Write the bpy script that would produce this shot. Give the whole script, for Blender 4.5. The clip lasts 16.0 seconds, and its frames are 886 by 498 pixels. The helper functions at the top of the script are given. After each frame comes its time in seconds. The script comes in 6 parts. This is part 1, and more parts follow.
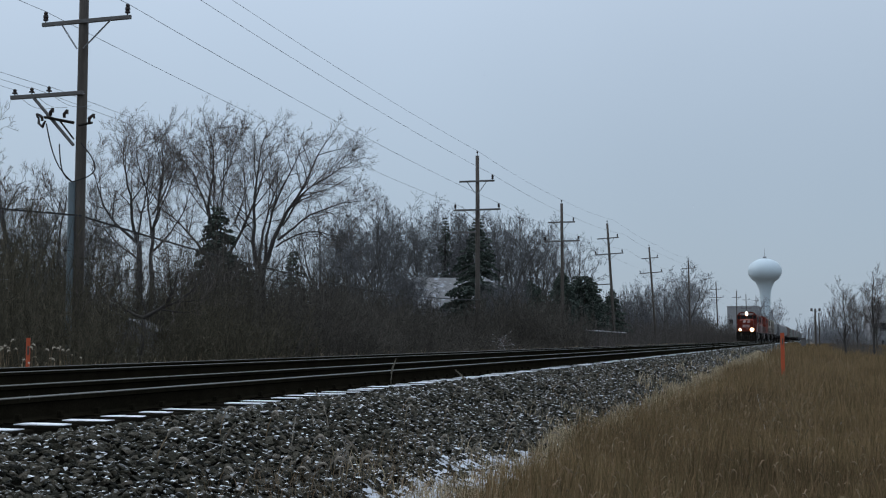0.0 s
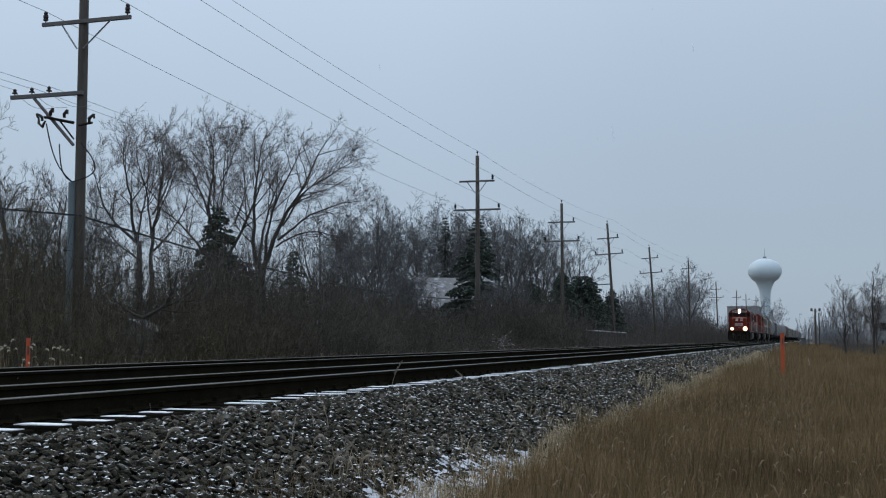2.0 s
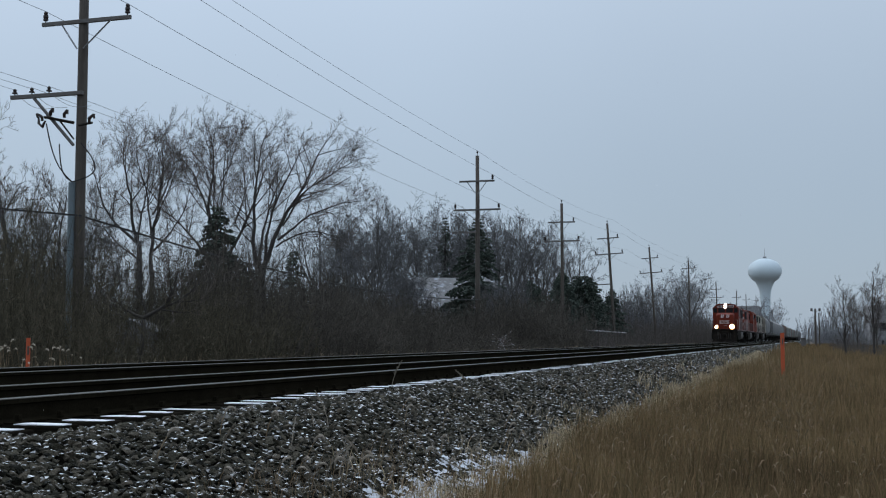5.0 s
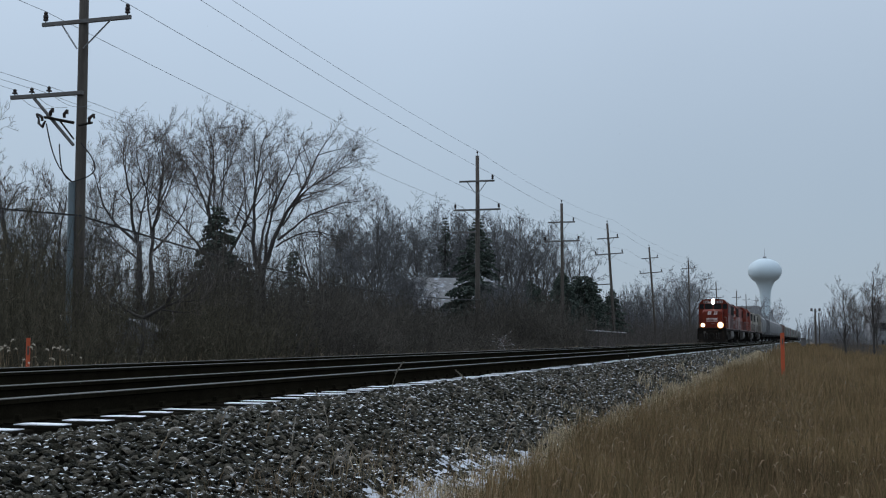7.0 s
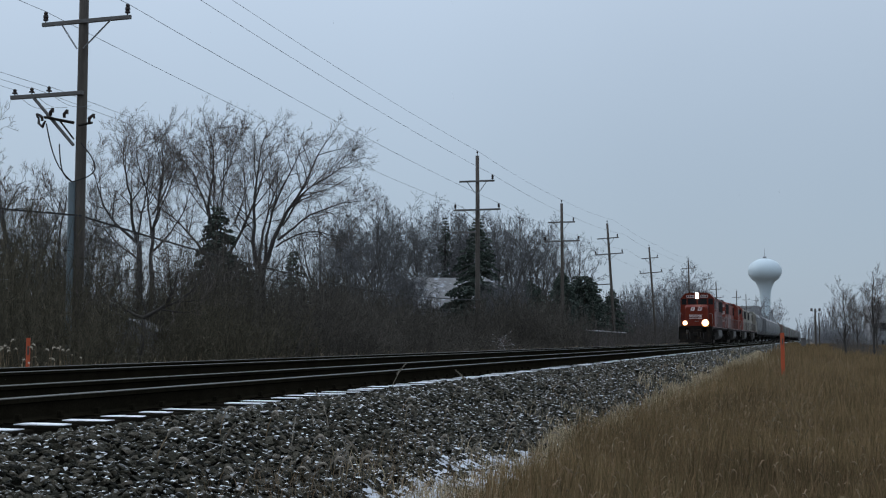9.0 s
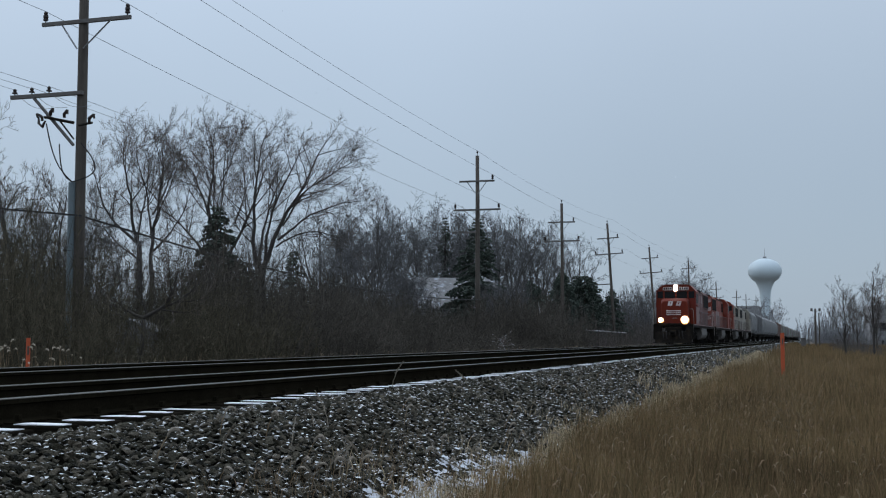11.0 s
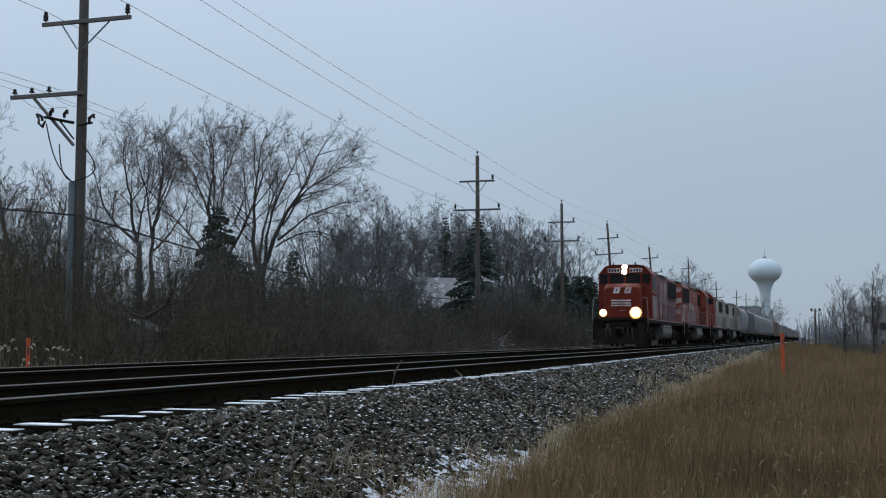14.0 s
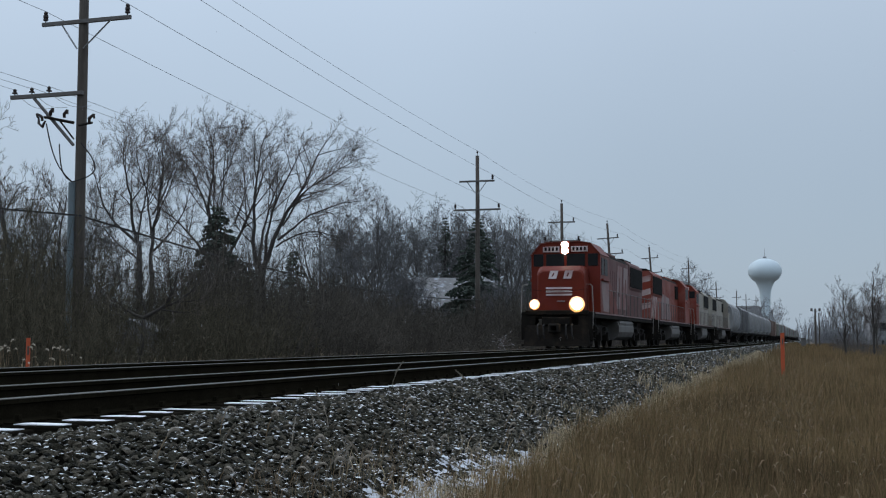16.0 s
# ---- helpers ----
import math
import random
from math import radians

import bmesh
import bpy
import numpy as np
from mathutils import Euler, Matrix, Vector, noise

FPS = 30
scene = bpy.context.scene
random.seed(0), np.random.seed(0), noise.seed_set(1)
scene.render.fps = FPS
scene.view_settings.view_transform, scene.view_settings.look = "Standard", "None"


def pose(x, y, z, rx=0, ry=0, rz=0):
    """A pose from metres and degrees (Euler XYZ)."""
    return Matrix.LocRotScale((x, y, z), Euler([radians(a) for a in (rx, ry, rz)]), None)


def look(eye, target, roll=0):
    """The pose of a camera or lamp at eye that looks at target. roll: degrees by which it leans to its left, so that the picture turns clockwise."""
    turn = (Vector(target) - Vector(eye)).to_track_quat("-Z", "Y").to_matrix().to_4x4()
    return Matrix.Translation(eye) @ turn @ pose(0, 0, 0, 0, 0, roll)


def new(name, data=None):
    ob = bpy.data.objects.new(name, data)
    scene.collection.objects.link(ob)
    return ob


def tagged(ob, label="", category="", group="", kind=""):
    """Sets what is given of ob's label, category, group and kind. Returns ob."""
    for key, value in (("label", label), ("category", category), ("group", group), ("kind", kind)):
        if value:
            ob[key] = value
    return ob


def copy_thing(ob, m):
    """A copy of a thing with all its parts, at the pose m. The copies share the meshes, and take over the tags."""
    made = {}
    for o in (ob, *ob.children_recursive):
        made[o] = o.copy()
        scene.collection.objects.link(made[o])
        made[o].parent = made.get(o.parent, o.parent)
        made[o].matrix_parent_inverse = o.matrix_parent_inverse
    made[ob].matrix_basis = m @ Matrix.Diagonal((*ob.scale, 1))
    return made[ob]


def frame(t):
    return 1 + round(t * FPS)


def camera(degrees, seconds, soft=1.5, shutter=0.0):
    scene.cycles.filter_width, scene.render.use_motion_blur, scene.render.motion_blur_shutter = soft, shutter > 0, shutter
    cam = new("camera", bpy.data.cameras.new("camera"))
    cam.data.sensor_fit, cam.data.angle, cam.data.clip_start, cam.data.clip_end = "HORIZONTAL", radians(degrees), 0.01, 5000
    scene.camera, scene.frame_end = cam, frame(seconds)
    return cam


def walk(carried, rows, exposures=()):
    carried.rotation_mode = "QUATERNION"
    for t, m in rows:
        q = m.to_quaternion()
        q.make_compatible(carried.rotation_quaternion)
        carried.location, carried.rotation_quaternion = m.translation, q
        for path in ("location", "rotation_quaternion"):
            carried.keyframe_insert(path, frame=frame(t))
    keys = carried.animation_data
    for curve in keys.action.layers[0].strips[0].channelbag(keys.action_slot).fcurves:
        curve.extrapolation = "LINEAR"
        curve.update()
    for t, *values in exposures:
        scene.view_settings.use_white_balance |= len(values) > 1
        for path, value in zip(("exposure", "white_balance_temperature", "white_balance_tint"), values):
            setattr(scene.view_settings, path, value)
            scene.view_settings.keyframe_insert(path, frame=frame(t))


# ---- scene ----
# World frame: rails run along y, railhead at z = 0, the camera stands beside them at x = 0.
cam = camera(38.74, 16.0, soft=1.15, shutter=0.5)
EYE = (0.0, 0.0, 0.41)
YAW, PITCH = radians(16.47), radians(4.09)
AIM = (-math.sin(YAW) * math.cos(PITCH), math.cos(YAW) * math.cos(PITCH), 0.41 + math.sin(PITCH))
walk(cam, [(0, look(EYE, AIM)), (16.0, look(EYE, AIM))], exposures=[(0, 0.0), (16.0, 0.0)])

# ---- world and light: a low overcast of a winter afternoon ----
SUN_EL, SUN_ROT = radians(38), radians(-75)
world = bpy.data.worlds.new("overcast")
scene.world = world
world.use_nodes = True
wn, wl = world.node_tree.nodes, world.node_tree.links
wn.clear()
w_out = wn.new("ShaderNodeOutputWorld")
w_sum = wn.new("ShaderNodeAddShader")
w_bg = wn.new("ShaderNodeBackground")
w_sky_bg = wn.new("ShaderNodeBackground")
w_sky = wn.new("ShaderNodeTexSky")
w_sky.sky_type, w_sky.sun_disc = "NISHITA", False
w_sky.sun_elevation, w_sky.sun_rotation = SUN_EL, SUN_ROT
w_sky_bg.inputs["Strength"].default_value = 0.012
wl.new(w_sky.outputs[0], w_sky_bg.inputs["Color"])
w_tc = wn.new("ShaderNodeTexCoord")
w_xyz = wn.new("ShaderNodeSeparateXYZ")
w_ramp = wn.new("ShaderNodeValToRGB")
w_ramp.color_ramp.interpolation = "EASE"
for pos, col in ((0.0, (0.215, 0.27, 0.335)), (0.07, (0.28, 0.345, 0.435)), (0.17, (0.44, 0.545, 0.70)), (1.0, (0.70, 0.80, 0.95))):
    e = w_ramp.color_ramp.elements[0] if pos == 0.0 else (w_ramp.color_ramp.elements[1] if pos == 1.0 else w_ramp.color_ramp.elements.new(pos))
    e.position, e.color = pos, (*col, 1)
w_noise = wn.new("ShaderNodeTexNoise")
w_noise.inputs["Scale"].default_value, w_noise.inputs["Detail"].default_value = 3.0, 3.0
w_map = wn.new("ShaderNodeMapRange")
w_map.inputs["To Min"].default_value, w_map.inputs["To Max"].default_value = 0.93, 1.07
w_mul = wn.new("ShaderNodeVectorMath")
w_mul.operation = "SCALE"
wl.new(w_tc.outputs["Generated"], w_xyz.inputs[0])
wl.new(w_xyz.outputs["Z"], w_ramp.inputs[0])
wl.new(w_tc.outputs["Generated"], w_noise.inputs["Vector"])
wl.new(w_noise.outputs[0], w_map.inputs[0])
wl.new(w_ramp.outputs[0], w_mul.inputs[0])
# the cloud is brighter on the sun's side
w_dot = wn.new("ShaderNodeVectorMath")
w_dot.operation = "DOT_PRODUCT"
w_dot.inputs[1].default_value = (math.sin(SUN_ROT) * math.cos(SUN_EL), math.cos(SUN_ROT) * math.cos(SUN_EL), math.sin(SUN_EL))
w_side = wn.new("ShaderNodeMapRange")
w_side.inputs["From Min"].default_value, w_side.inputs["From Max"].default_value = -0.2, 0.9
w_side.inputs["To Min"].default_value, w_side.inputs["To Max"].default_value = 0.99, 1.2
w_both = wn.new("ShaderNodeMath")
w_both.operation = "MULTIPLY"
wl.new(w_tc.outputs["Generated"], w_dot.inputs[0])
wl.new(w_dot.outputs["Value"], w_side.inputs[0])
wl.new(w_side.outputs[0], w_both.inputs[0])
wl.new(w_map.outputs[0], w_both.inputs[1])
wl.new(w_both.outputs[0], w_mul.inputs["Scale"])
wl.new(w_mul.outputs[0], w_bg.inputs["Color"])
w_bg.inputs["Strength"].default_value = 1.38
wl.new(w_bg.outputs[0], w_sum.inputs[0])
wl.new(w_sky_bg.outputs[0], w_sum.inputs[1])
wl.new(w_sum.outputs[0], w_out.inputs["Surface"])

sun = new("sun", bpy.data.lights.new("sun", "SUN"))
sun.data.energy, sun.data.angle, sun.data.color = 0.5, radians(25), (1.0, 0.97, 0.93)
sun.matrix_world = look((math.sin(SUN_ROT) * math.cos(SUN_EL) * 50, math.cos(SUN_ROT) * math.cos(SUN_EL) * 50, math.sin(SUN_EL) * 50), (0, 0, 0))


# ---- materials ----
def material(name, col, rough=0.8, metal=0.0, var=0.25, scale=6.0, fine=60.0, bump=0.25, dirt=None, dirt_amount=0.35, island=0.0, obj_random=0.0, spec=0.4, stretch=(1, 1, 1), depth=0.01):
    """A procedural surface: base colour varied at two scales, dirt in patches, fine relief."""
    m = bpy.data.materials.new(name)
    m.use_nodes = True
    nt = m.node_tree
    n, l = nt.nodes, nt.links
    b = n["Principled BSDF"]
    b.inputs["Metallic"].default_value = metal
    b.inputs["Specular IOR Level"].default_value = spec
    tc = n.new("ShaderNodeTexCoord")
    mp = n.new("ShaderNodeMapping")
    mp.inputs["Scale"].default_value = stretch
    l.new(tc.outputs["Object"], mp.inputs[0])
    big, small = n.new("ShaderNodeTexNoise"), n.new("ShaderNodeTexNoise")
    for t, s in ((big, scale), (small, fine)):
        t.inputs["Scale"].default_value, t.inputs["Detail"].default_value = s, 4.0
        l.new(mp.outputs[0], t.inputs["Vector"])
    mix = n.new("ShaderNodeMix")
    mix.data_type = "RGBA"
    mix.inputs["A"].default_value = (*[c * (1 - var) for c in col], 1)
    mix.inputs["B"].default_value = (*[min(1, c * (1 + var)) for c in col], 1)
    add = n.new("ShaderNodeMath")
    add.operation = "MULTIPLY_ADD"
    add.inputs[1].default_value, add.inputs[2].default_value = 0.5, 0.0
    sm = n.new("ShaderNodeMath")
    sm.operation = "ADD"
    l.new(big.outputs[0], sm.inputs[0])
    l.new(small.outputs[0], sm.inputs[1])
    l.new(sm.outputs[0], add.inputs[0])
    fac = add.outputs[0]
    ctr = n.new("ShaderNodeMapRange")
    ctr.inputs["From Min"].default_value, ctr.inputs["From Max"].default_value = 0.32, 0.68
    l.new(fac, ctr.inputs[0])
    l.new(ctr.outputs[0], mix.inputs["Factor"])
    colour = mix.outputs["Result"]
    if dirt:
        dn = n.new("ShaderNodeTexNoise")
        dn.inputs["Scale"].default_value, dn.inputs["Detail"].default_value = scale * 0.6, 6.0
        l.new(mp.outputs[0], dn.inputs["Vector"])
        dr = n.new("ShaderNodeMapRange")
        dr.inputs["From Min"].default_value, dr.inputs["From Max"].default_value = 0.62 - dirt_amount * 0.4, 0.78 - dirt_amount * 0.2
        l.new(dn.outputs[0], dr.inputs[0])
        dm = n.new("ShaderNodeMix")
        dm.data_type = "RGBA"
        dm.inputs["B"].default_value = (*dirt, 1)
        l.new(dr.outputs[0], dm.inputs["Factor"])
        l.new(colour, dm.inputs["A"])
        colour = dm.outputs["Result"]
    if island or obj_random:
        if island:
            src = n.new("ShaderNodeNewGeometry").outputs["Random Per Island"]
        else:
            src = n.new("ShaderNodeObjectInfo").outputs["Random"]
        k = island or obj_random
        rr = n.new("ShaderNodeMapRange")
        rr.inputs["To Min"].default_value, rr.inputs["To Max"].default_value = 1 - k, 1 + k
        l.new(src, rr.inputs[0])
        hs = n.new("ShaderNodeHueSaturation")
        l.new(colour, hs.inputs["Color"])
        l.new(rr.outputs[0], hs.inputs["Value"])
        rh = n.new("ShaderNodeMapRange")
        rh.inputs["To Min"].default_value, rh.inputs["To Max"].default_value = 0.5 + 0.035 * k, 0.5 - 0.035 * k
        l.new(src, rh.inputs[0])
        l.new(rh.outputs[0], hs.inputs["Hue"])
        colour = hs.outputs[0]
    l.new(colour, b.inputs["Base Color"])
    rg = n.new("ShaderNodeMapRange")
    rg.inputs["To Min"].default_value, rg.inputs["To Max"].default_value = max(0.05, rough - 0.12), min(1, rough + 0.12)
    l.new(big.outputs[0], rg.inputs[0])
    l.new(rg.outputs[0], b.inputs["Roughness"])
    if bump:
        bp = n.new("ShaderNodeBump")
        bp.inputs["Strength"].default_value, bp.inputs["Distance"].default_value = bump, depth
        l.new(sm.outputs[0], bp.inputs["Height"])
        l.new(bp.outputs[0], b.inputs["Normal"])
    return m


def snow_dusted(m, low=0.62, high=0.8, noise_scale=9.0, amount=0.5, white=(0.78, 0.81, 0.85)):
    """Lays patchy snow on the upward faces of a material."""
    n, l = m.node_tree.nodes, m.node_tree.links
    b = n["Principled BSDF"]
    old = b.inputs["Base Color"].links[0].from_socket
    g = n.new("ShaderNodeNewGeometry")
    sp = n.new("ShaderNodeSeparateXYZ")
    l.new(g.outputs["True Normal"], sp.inputs[0])
    up = n.new("ShaderNodeMapRange")
    up.inputs["From Min"].default_value, up.inputs["From Max"].default_value = low, high
    l.new(sp.outputs["Z"], up.inputs[0])
    ns = n.new("ShaderNodeTexNoise")
    ns.inputs["Scale"].default_value, ns.inputs["Detail"].default_value = noise_scale, 5.0
    l.new(g.outputs["Position"], ns.inputs["Vector"])
    cut = n.new("ShaderNodeMapRange")
    cut.inputs["From Min"].default_value, cut.inputs["From Max"].default_value = 0.7 - amount * 0.4, 0.78 - amount * 0.4
    l.new(ns.outputs[0], cut.inputs[0])
    f = n.new("ShaderNodeMath")
    f.operation = "MULTIPLY"
    l.new(up.outputs[0], f.inputs[0])
    l.new(cut.outputs[0], f.inputs[1])
    mx = n.new("ShaderNodeMix")
    mx.data_type = "RGBA"
    mx.inputs["B"].default_value = (*white, 1)
    l.new(f.outputs[0], mx.inputs["Factor"])
    l.new(old, mx.inputs["A"])
    l.new(mx.outputs["Result"], b.inputs["Base Color"])
    return m


def glow(name, col, strength):
    m = bpy.data.materials.new(name)
    m.use_nodes = True
    b = m.node_tree.nodes["Principled BSDF"]
    b.inputs["Base Color"].default_value = (0.8, 0.8, 0.75, 1)
    b.inputs["Emission Color"].default_value = (*col, 1)
    b.inputs["Emission Strength"].default_value = strength
    return m


M_EARTH = material("earth_and_litter", (0.07, 0.05, 0.032), 0.95, var=0.4, scale=1.3, fine=30, bump=0.6, dirt=(0.07, 0.055, 0.04))
# Near-black bed: the shade in the gaps between stones is in its colour.
M_BED = snow_dusted(material("gap_shade_ballast_bed", (0.0075, 0.007, 0.0055), 0.95, var=0.5, scale=14, fine=60, bump=1.0, depth=0.04, spec=0.0), 0.9, 0.99, 12, 0.0)
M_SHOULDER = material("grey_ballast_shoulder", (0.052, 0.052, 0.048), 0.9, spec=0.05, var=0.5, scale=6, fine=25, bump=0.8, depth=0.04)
M_STONE = snow_dusted(material("crushed_granite", (0.046, 0.0425, 0.030), 0.8, var=0.45, scale=26, fine=90, bump=0.9, depth=0.015, island=0.9, spec=0.15), 0.84, 0.96, 18.0, 0.50, (0.80, 0.83, 0.86))
M_STONE_ONE = snow_dusted(material("crushed_granite_single", (0.046, 0.0425, 0.030), 0.8, var=0.45, scale=26, fine=90, bump=0.9, depth=0.015, obj_random=0.9, spec=0.15), 0.84, 0.96, 18.0, 0.50, (0.80, 0.83, 0.86))
M_TIE = material("creosoted_timber", (0.014, 0.0125, 0.0095), 0.95, spec=0.0, var=0.4, scale=5, fine=50, bump=0.6, stretch=(0.3, 4, 4), obj_random=0.3)
M_SNOW = material("thin_snow", (0.80, 0.83, 0.87), 0.7, var=0.06, scale=6, fine=60, bump=0.3, spec=0.3)
M_SNOW_THIN = material("thin_old_snow", (0.50, 0.53, 0.57), 0.8, var=0.3, scale=9, fine=70, bump=0.5, dirt=(0.12, 0.11, 0.09), dirt_amount=0.35)
M_RAIL_TOP = material("polished_rail_head", (0.13, 0.125, 0.108), 0.4, 1.0, var=0.15, scale=3, fine=40, bump=0.05, stretch=(6, 0.2, 6))
M_RAIL = material("rusty_rail_web", (0.012, 0.0105, 0.007), 0.95, spec=0.0, var=0.4, scale=4, fine=50, bump=0.4)
M_STEEL = material("galvanised_steel", (0.30, 0.31, 0.32), 0.5, 0.8, var=0.15, scale=8, fine=70, bump=0.1)
M_POLE = material("weathered_pole_timber", (0.078, 0.068, 0.058), 0.9, var=0.4, scale=1.2, fine=16, bump=0.7, stretch=(6, 6, 0.5), dirt=(0.05, 0.04, 0.035))
M_ARM = material("greyed_crossarm_timber", (0.12, 0.115, 0.11), 0.9, var=0.3, scale=3, fine=30, bump=0.4)
M_INSUL = material("brown_porcelain", (0.03, 0.022, 0.02), 0.25, var=0.2, bump=0.0)
M_WIRE = material("weathered_wire", (0.14, 0.15, 0.16), 0.6, 0.5, var=0.1, bump=0.0)
M_CABLE = material("black_sheathed_cable", (0.012, 0.012, 0.013), 0.6, var=0.1, bump=0.0)
M_CONDUIT = material("grey_plastic_conduit", (0.12, 0.155, 0.17), 0.6, var=0.15, scale=3, bump=0.1)
M_BARK = material("dark_wet_bark", (0.038, 0.034, 0.031), 0.9, var=0.4, scale=3, fine=30, bump=0.5, depth=0.02)
M_TWIG = material("brown_twigs", (0.092, 0.080, 0.072), 0.9, var=0.3, scale=0.6, fine=8, bump=0.0, island=0.35)
M_BRUSH = material("brown_brush_twigs", (0.069, 0.063, 0.053), 0.95, spec=0.1, var=0.55, scale=0.45, fine=5, bump=0.0, island=0.45)
M_BRUSH_WARM = material("olive_brown_brush_twigs", (0.074, 0.067, 0.047), 0.95, spec=0.1, var=0.55, scale=0.5, fine=6, bump=0.0, island=0.5)
# These five greys carry the distance mist in their bark and twig colours.
M_PALE_BARK = material("mist_paled_bark", (0.15, 0.155, 0.16), 0.95, var=0.2, scale=2, fine=20, bump=0.3)
M_PALE_TWIG = material("mist_paled_twigs", (0.17, 0.175, 0.185), 0.95, var=0.2, scale=0.4, fine=5, bump=0.0, island=0.2)
M_BRUSH_GREY = material("mist_greyed_brush_twigs", (0.086, 0.079, 0.072), 0.95, spec=0.1, var=0.35, scale=0.3, fine=5, bump=0.0, island=0.35)
M_GREY_BARK = material("mist_greyed_bark", (0.072, 0.070, 0.068), 0.95, var=0.3, scale=3, fine=30, bump=0.4, depth=0.02)
M_FAR_TWIG = material("mist_greyed_twigs", (0.105, 0.108, 0.112), 0.95, spec=0.1, var=0.25, scale=0.3, fine=4, bump=0.0, island=0.3)
M_SEED_TIP = material("tan_seed_tips", (0.19, 0.14, 0.085), 0.9, spec=0.15, var=0.3, scale=2, fine=20, bump=0.0, island=0.4)
M_NEEDLE = material("dark_spruce_needles", (0.046, 0.062, 0.050), 0.85, var=0.4, scale=2, fine=20, bump=0.0, island=0.4)
M_GRASS = material("dry_brown_grass", (0.175, 0.125, 0.064), 0.9, spec=0.1, var=0.5, scale=0.5, fine=6, bump=0.0, island=0.45)
M_STRAW = material("pale_straw_grass", (0.38, 0.31, 0.20), 0.9, spec=0.15, var=0.25, scale=0.6, fine=6, bump=0.0, island=0.35)
M_SEED = material("grey_seed_heads", (0.42, 0.37, 0.29), 0.9, var=0.3, scale=3, fine=50, bump=0.3, island=0.3)
M_SEED_GREY = material("grey_brown_dry_seed_heads", (0.20, 0.175, 0.14), 0.9, var=0.3, scale=3, fine=50, bump=0.2, island=0.3)
M_ORANGE = material("faded_orange_plastic", (0.42, 0.075, 0.024), 0.6, var=0.12, scale=5, fine=60, bump=0.05, dirt=(0.35, 0.08, 0.03), dirt_amount=0.2)
M_WHITE = material("white_plastic", (0.75, 0.75, 0.74), 0.55, var=0.08, scale=6, bump=0.05, dirt=(0.4, 0.38, 0.34), dirt_amount=0.2)
M_RED = material("faded_red_locomotive_paint", (0.125, 0.0155, 0.0055), 0.5, spec=0.2, var=0.18, scale=1.5, fine=30, bump=0.03, dirt=(0.13, 0.02, 0.015), dirt_amount=0.3)
M_RED_FADED = material("chalky_faded_red_hood_paint", (0.112, 0.052, 0.050), 0.65, spec=0.15, var=0.25, scale=1.0, fine=22, bump=0.03, dirt=(0.17, 0.115, 0.11), dirt_amount=0.45, stretch=(1, 1, 0.5))
M_RED2 = material("weathered_red_locomotive_paint", (0.17, 0.030, 0.016), 0.6, spec=0.2, var=0.25, scale=1.2, fine=25, bump=0.03, dirt=(0.25, 0.10, 0.085), dirt_amount=0.4)
M_LETTER = material("grimy_white_lettering", (0.62, 0.56, 0.55), 0.55, var=0.15, scale=2, fine=30, bump=0.02, dirt=(0.36, 0.25, 0.24), dirt_amount=0.4)
M_SIDE_MARK = material("grime_washed_white_lettering", (0.22, 0.165, 0.16), 0.6, var=0.2, scale=1.2, fine=20, bump=0.02, dirt=(0.17, 0.06, 0.055), dirt_amount=0.5)
M_BEIGE = material("grimy_beige_locomotive_paint", (0.27, 0.255, 0.215), 0.6, var=0.2, scale=1.3, fine=25, bump=0.03, dirt=(0.2, 0.16, 0.13), dirt_amount=0.4)
M_BLACK = material("sooty_black_underframe", (0.010, 0.0085, 0.007), 0.9, spec=0.1, var=0.4, scale=5, fine=40, bump=0.3, dirt=(0.025, 0.019, 0.014), dirt_amount=0.3)
M_TRUCK = material("road_grime_on_cast_steel", (0.016, 0.014, 0.012), 0.9, spec=0.12, var=0.4, scale=6, fine=50, bump=0.4)
M_TANK = material("grey_grimed_fuel_tank", (0.10, 0.095, 0.09), 0.6, var=0.25, scale=2, fine=30, bump=0.1, dirt=(0.07, 0.06, 0.05), dirt_amount=0.4)
M_GRILLE = material("dark_radiator_screen", (0.008, 0.008, 0.008), 0.8, spec=0.05, var=0.3, scale=10, fine=90, bump=0.3)
M_STRIPE = material("chalky_white_stripe", (0.38, 0.30, 0.285), 0.6, var=0.2, scale=1.5, fine=25, bump=0.02, dirt=(0.22, 0.10, 0.09), dirt_amount=0.5)
M_RAIL_GRIMY = material("grimed_handrail_paint", (0.11, 0.10, 0.095), 0.6, var=0.2, scale=8, bump=0.05)
M_HANDRAIL = material("off_white_handrail_paint", (0.25, 0.235, 0.22), 0.5, var=0.15, scale=8, bump=0.05)
M_HOPPER = material("grey_hopper_car_paint", (0.26, 0.27, 0.275), 0.55, var=0.15, scale=0.8, fine=20, bump=0.03, dirt=(0.22, 0.2, 0.18), dirt_amount=0.35, obj_random=0.12)
M_HOPPER_DK = material("dark_grey_hopper_car_paint", (0.15, 0.155, 0.16), 0.6, var=0.2, scale=0.8, fine=20, bump=0.03, dirt=(0.1, 0.09, 0.08), obj_random=0.15)
# Brown and olive are greyed so the rear cars sink into mist.
M_BROWN = material("mist_greyed_brown_boxcar_paint", (0.15, 0.105, 0.088), 0.65, var=0.2, scale=0.8, fine=20, bump=0.03, dirt=(0.12, 0.06, 0.04), obj_random=0.15)
M_GREENISH = material("faded_mist_greyed_olive_paint", (0.215, 0.225, 0.19), 0.6, var=0.15, scale=0.8, fine=20, bump=0.03, dirt=(0.16, 0.15, 0.12), obj_random=0.1)
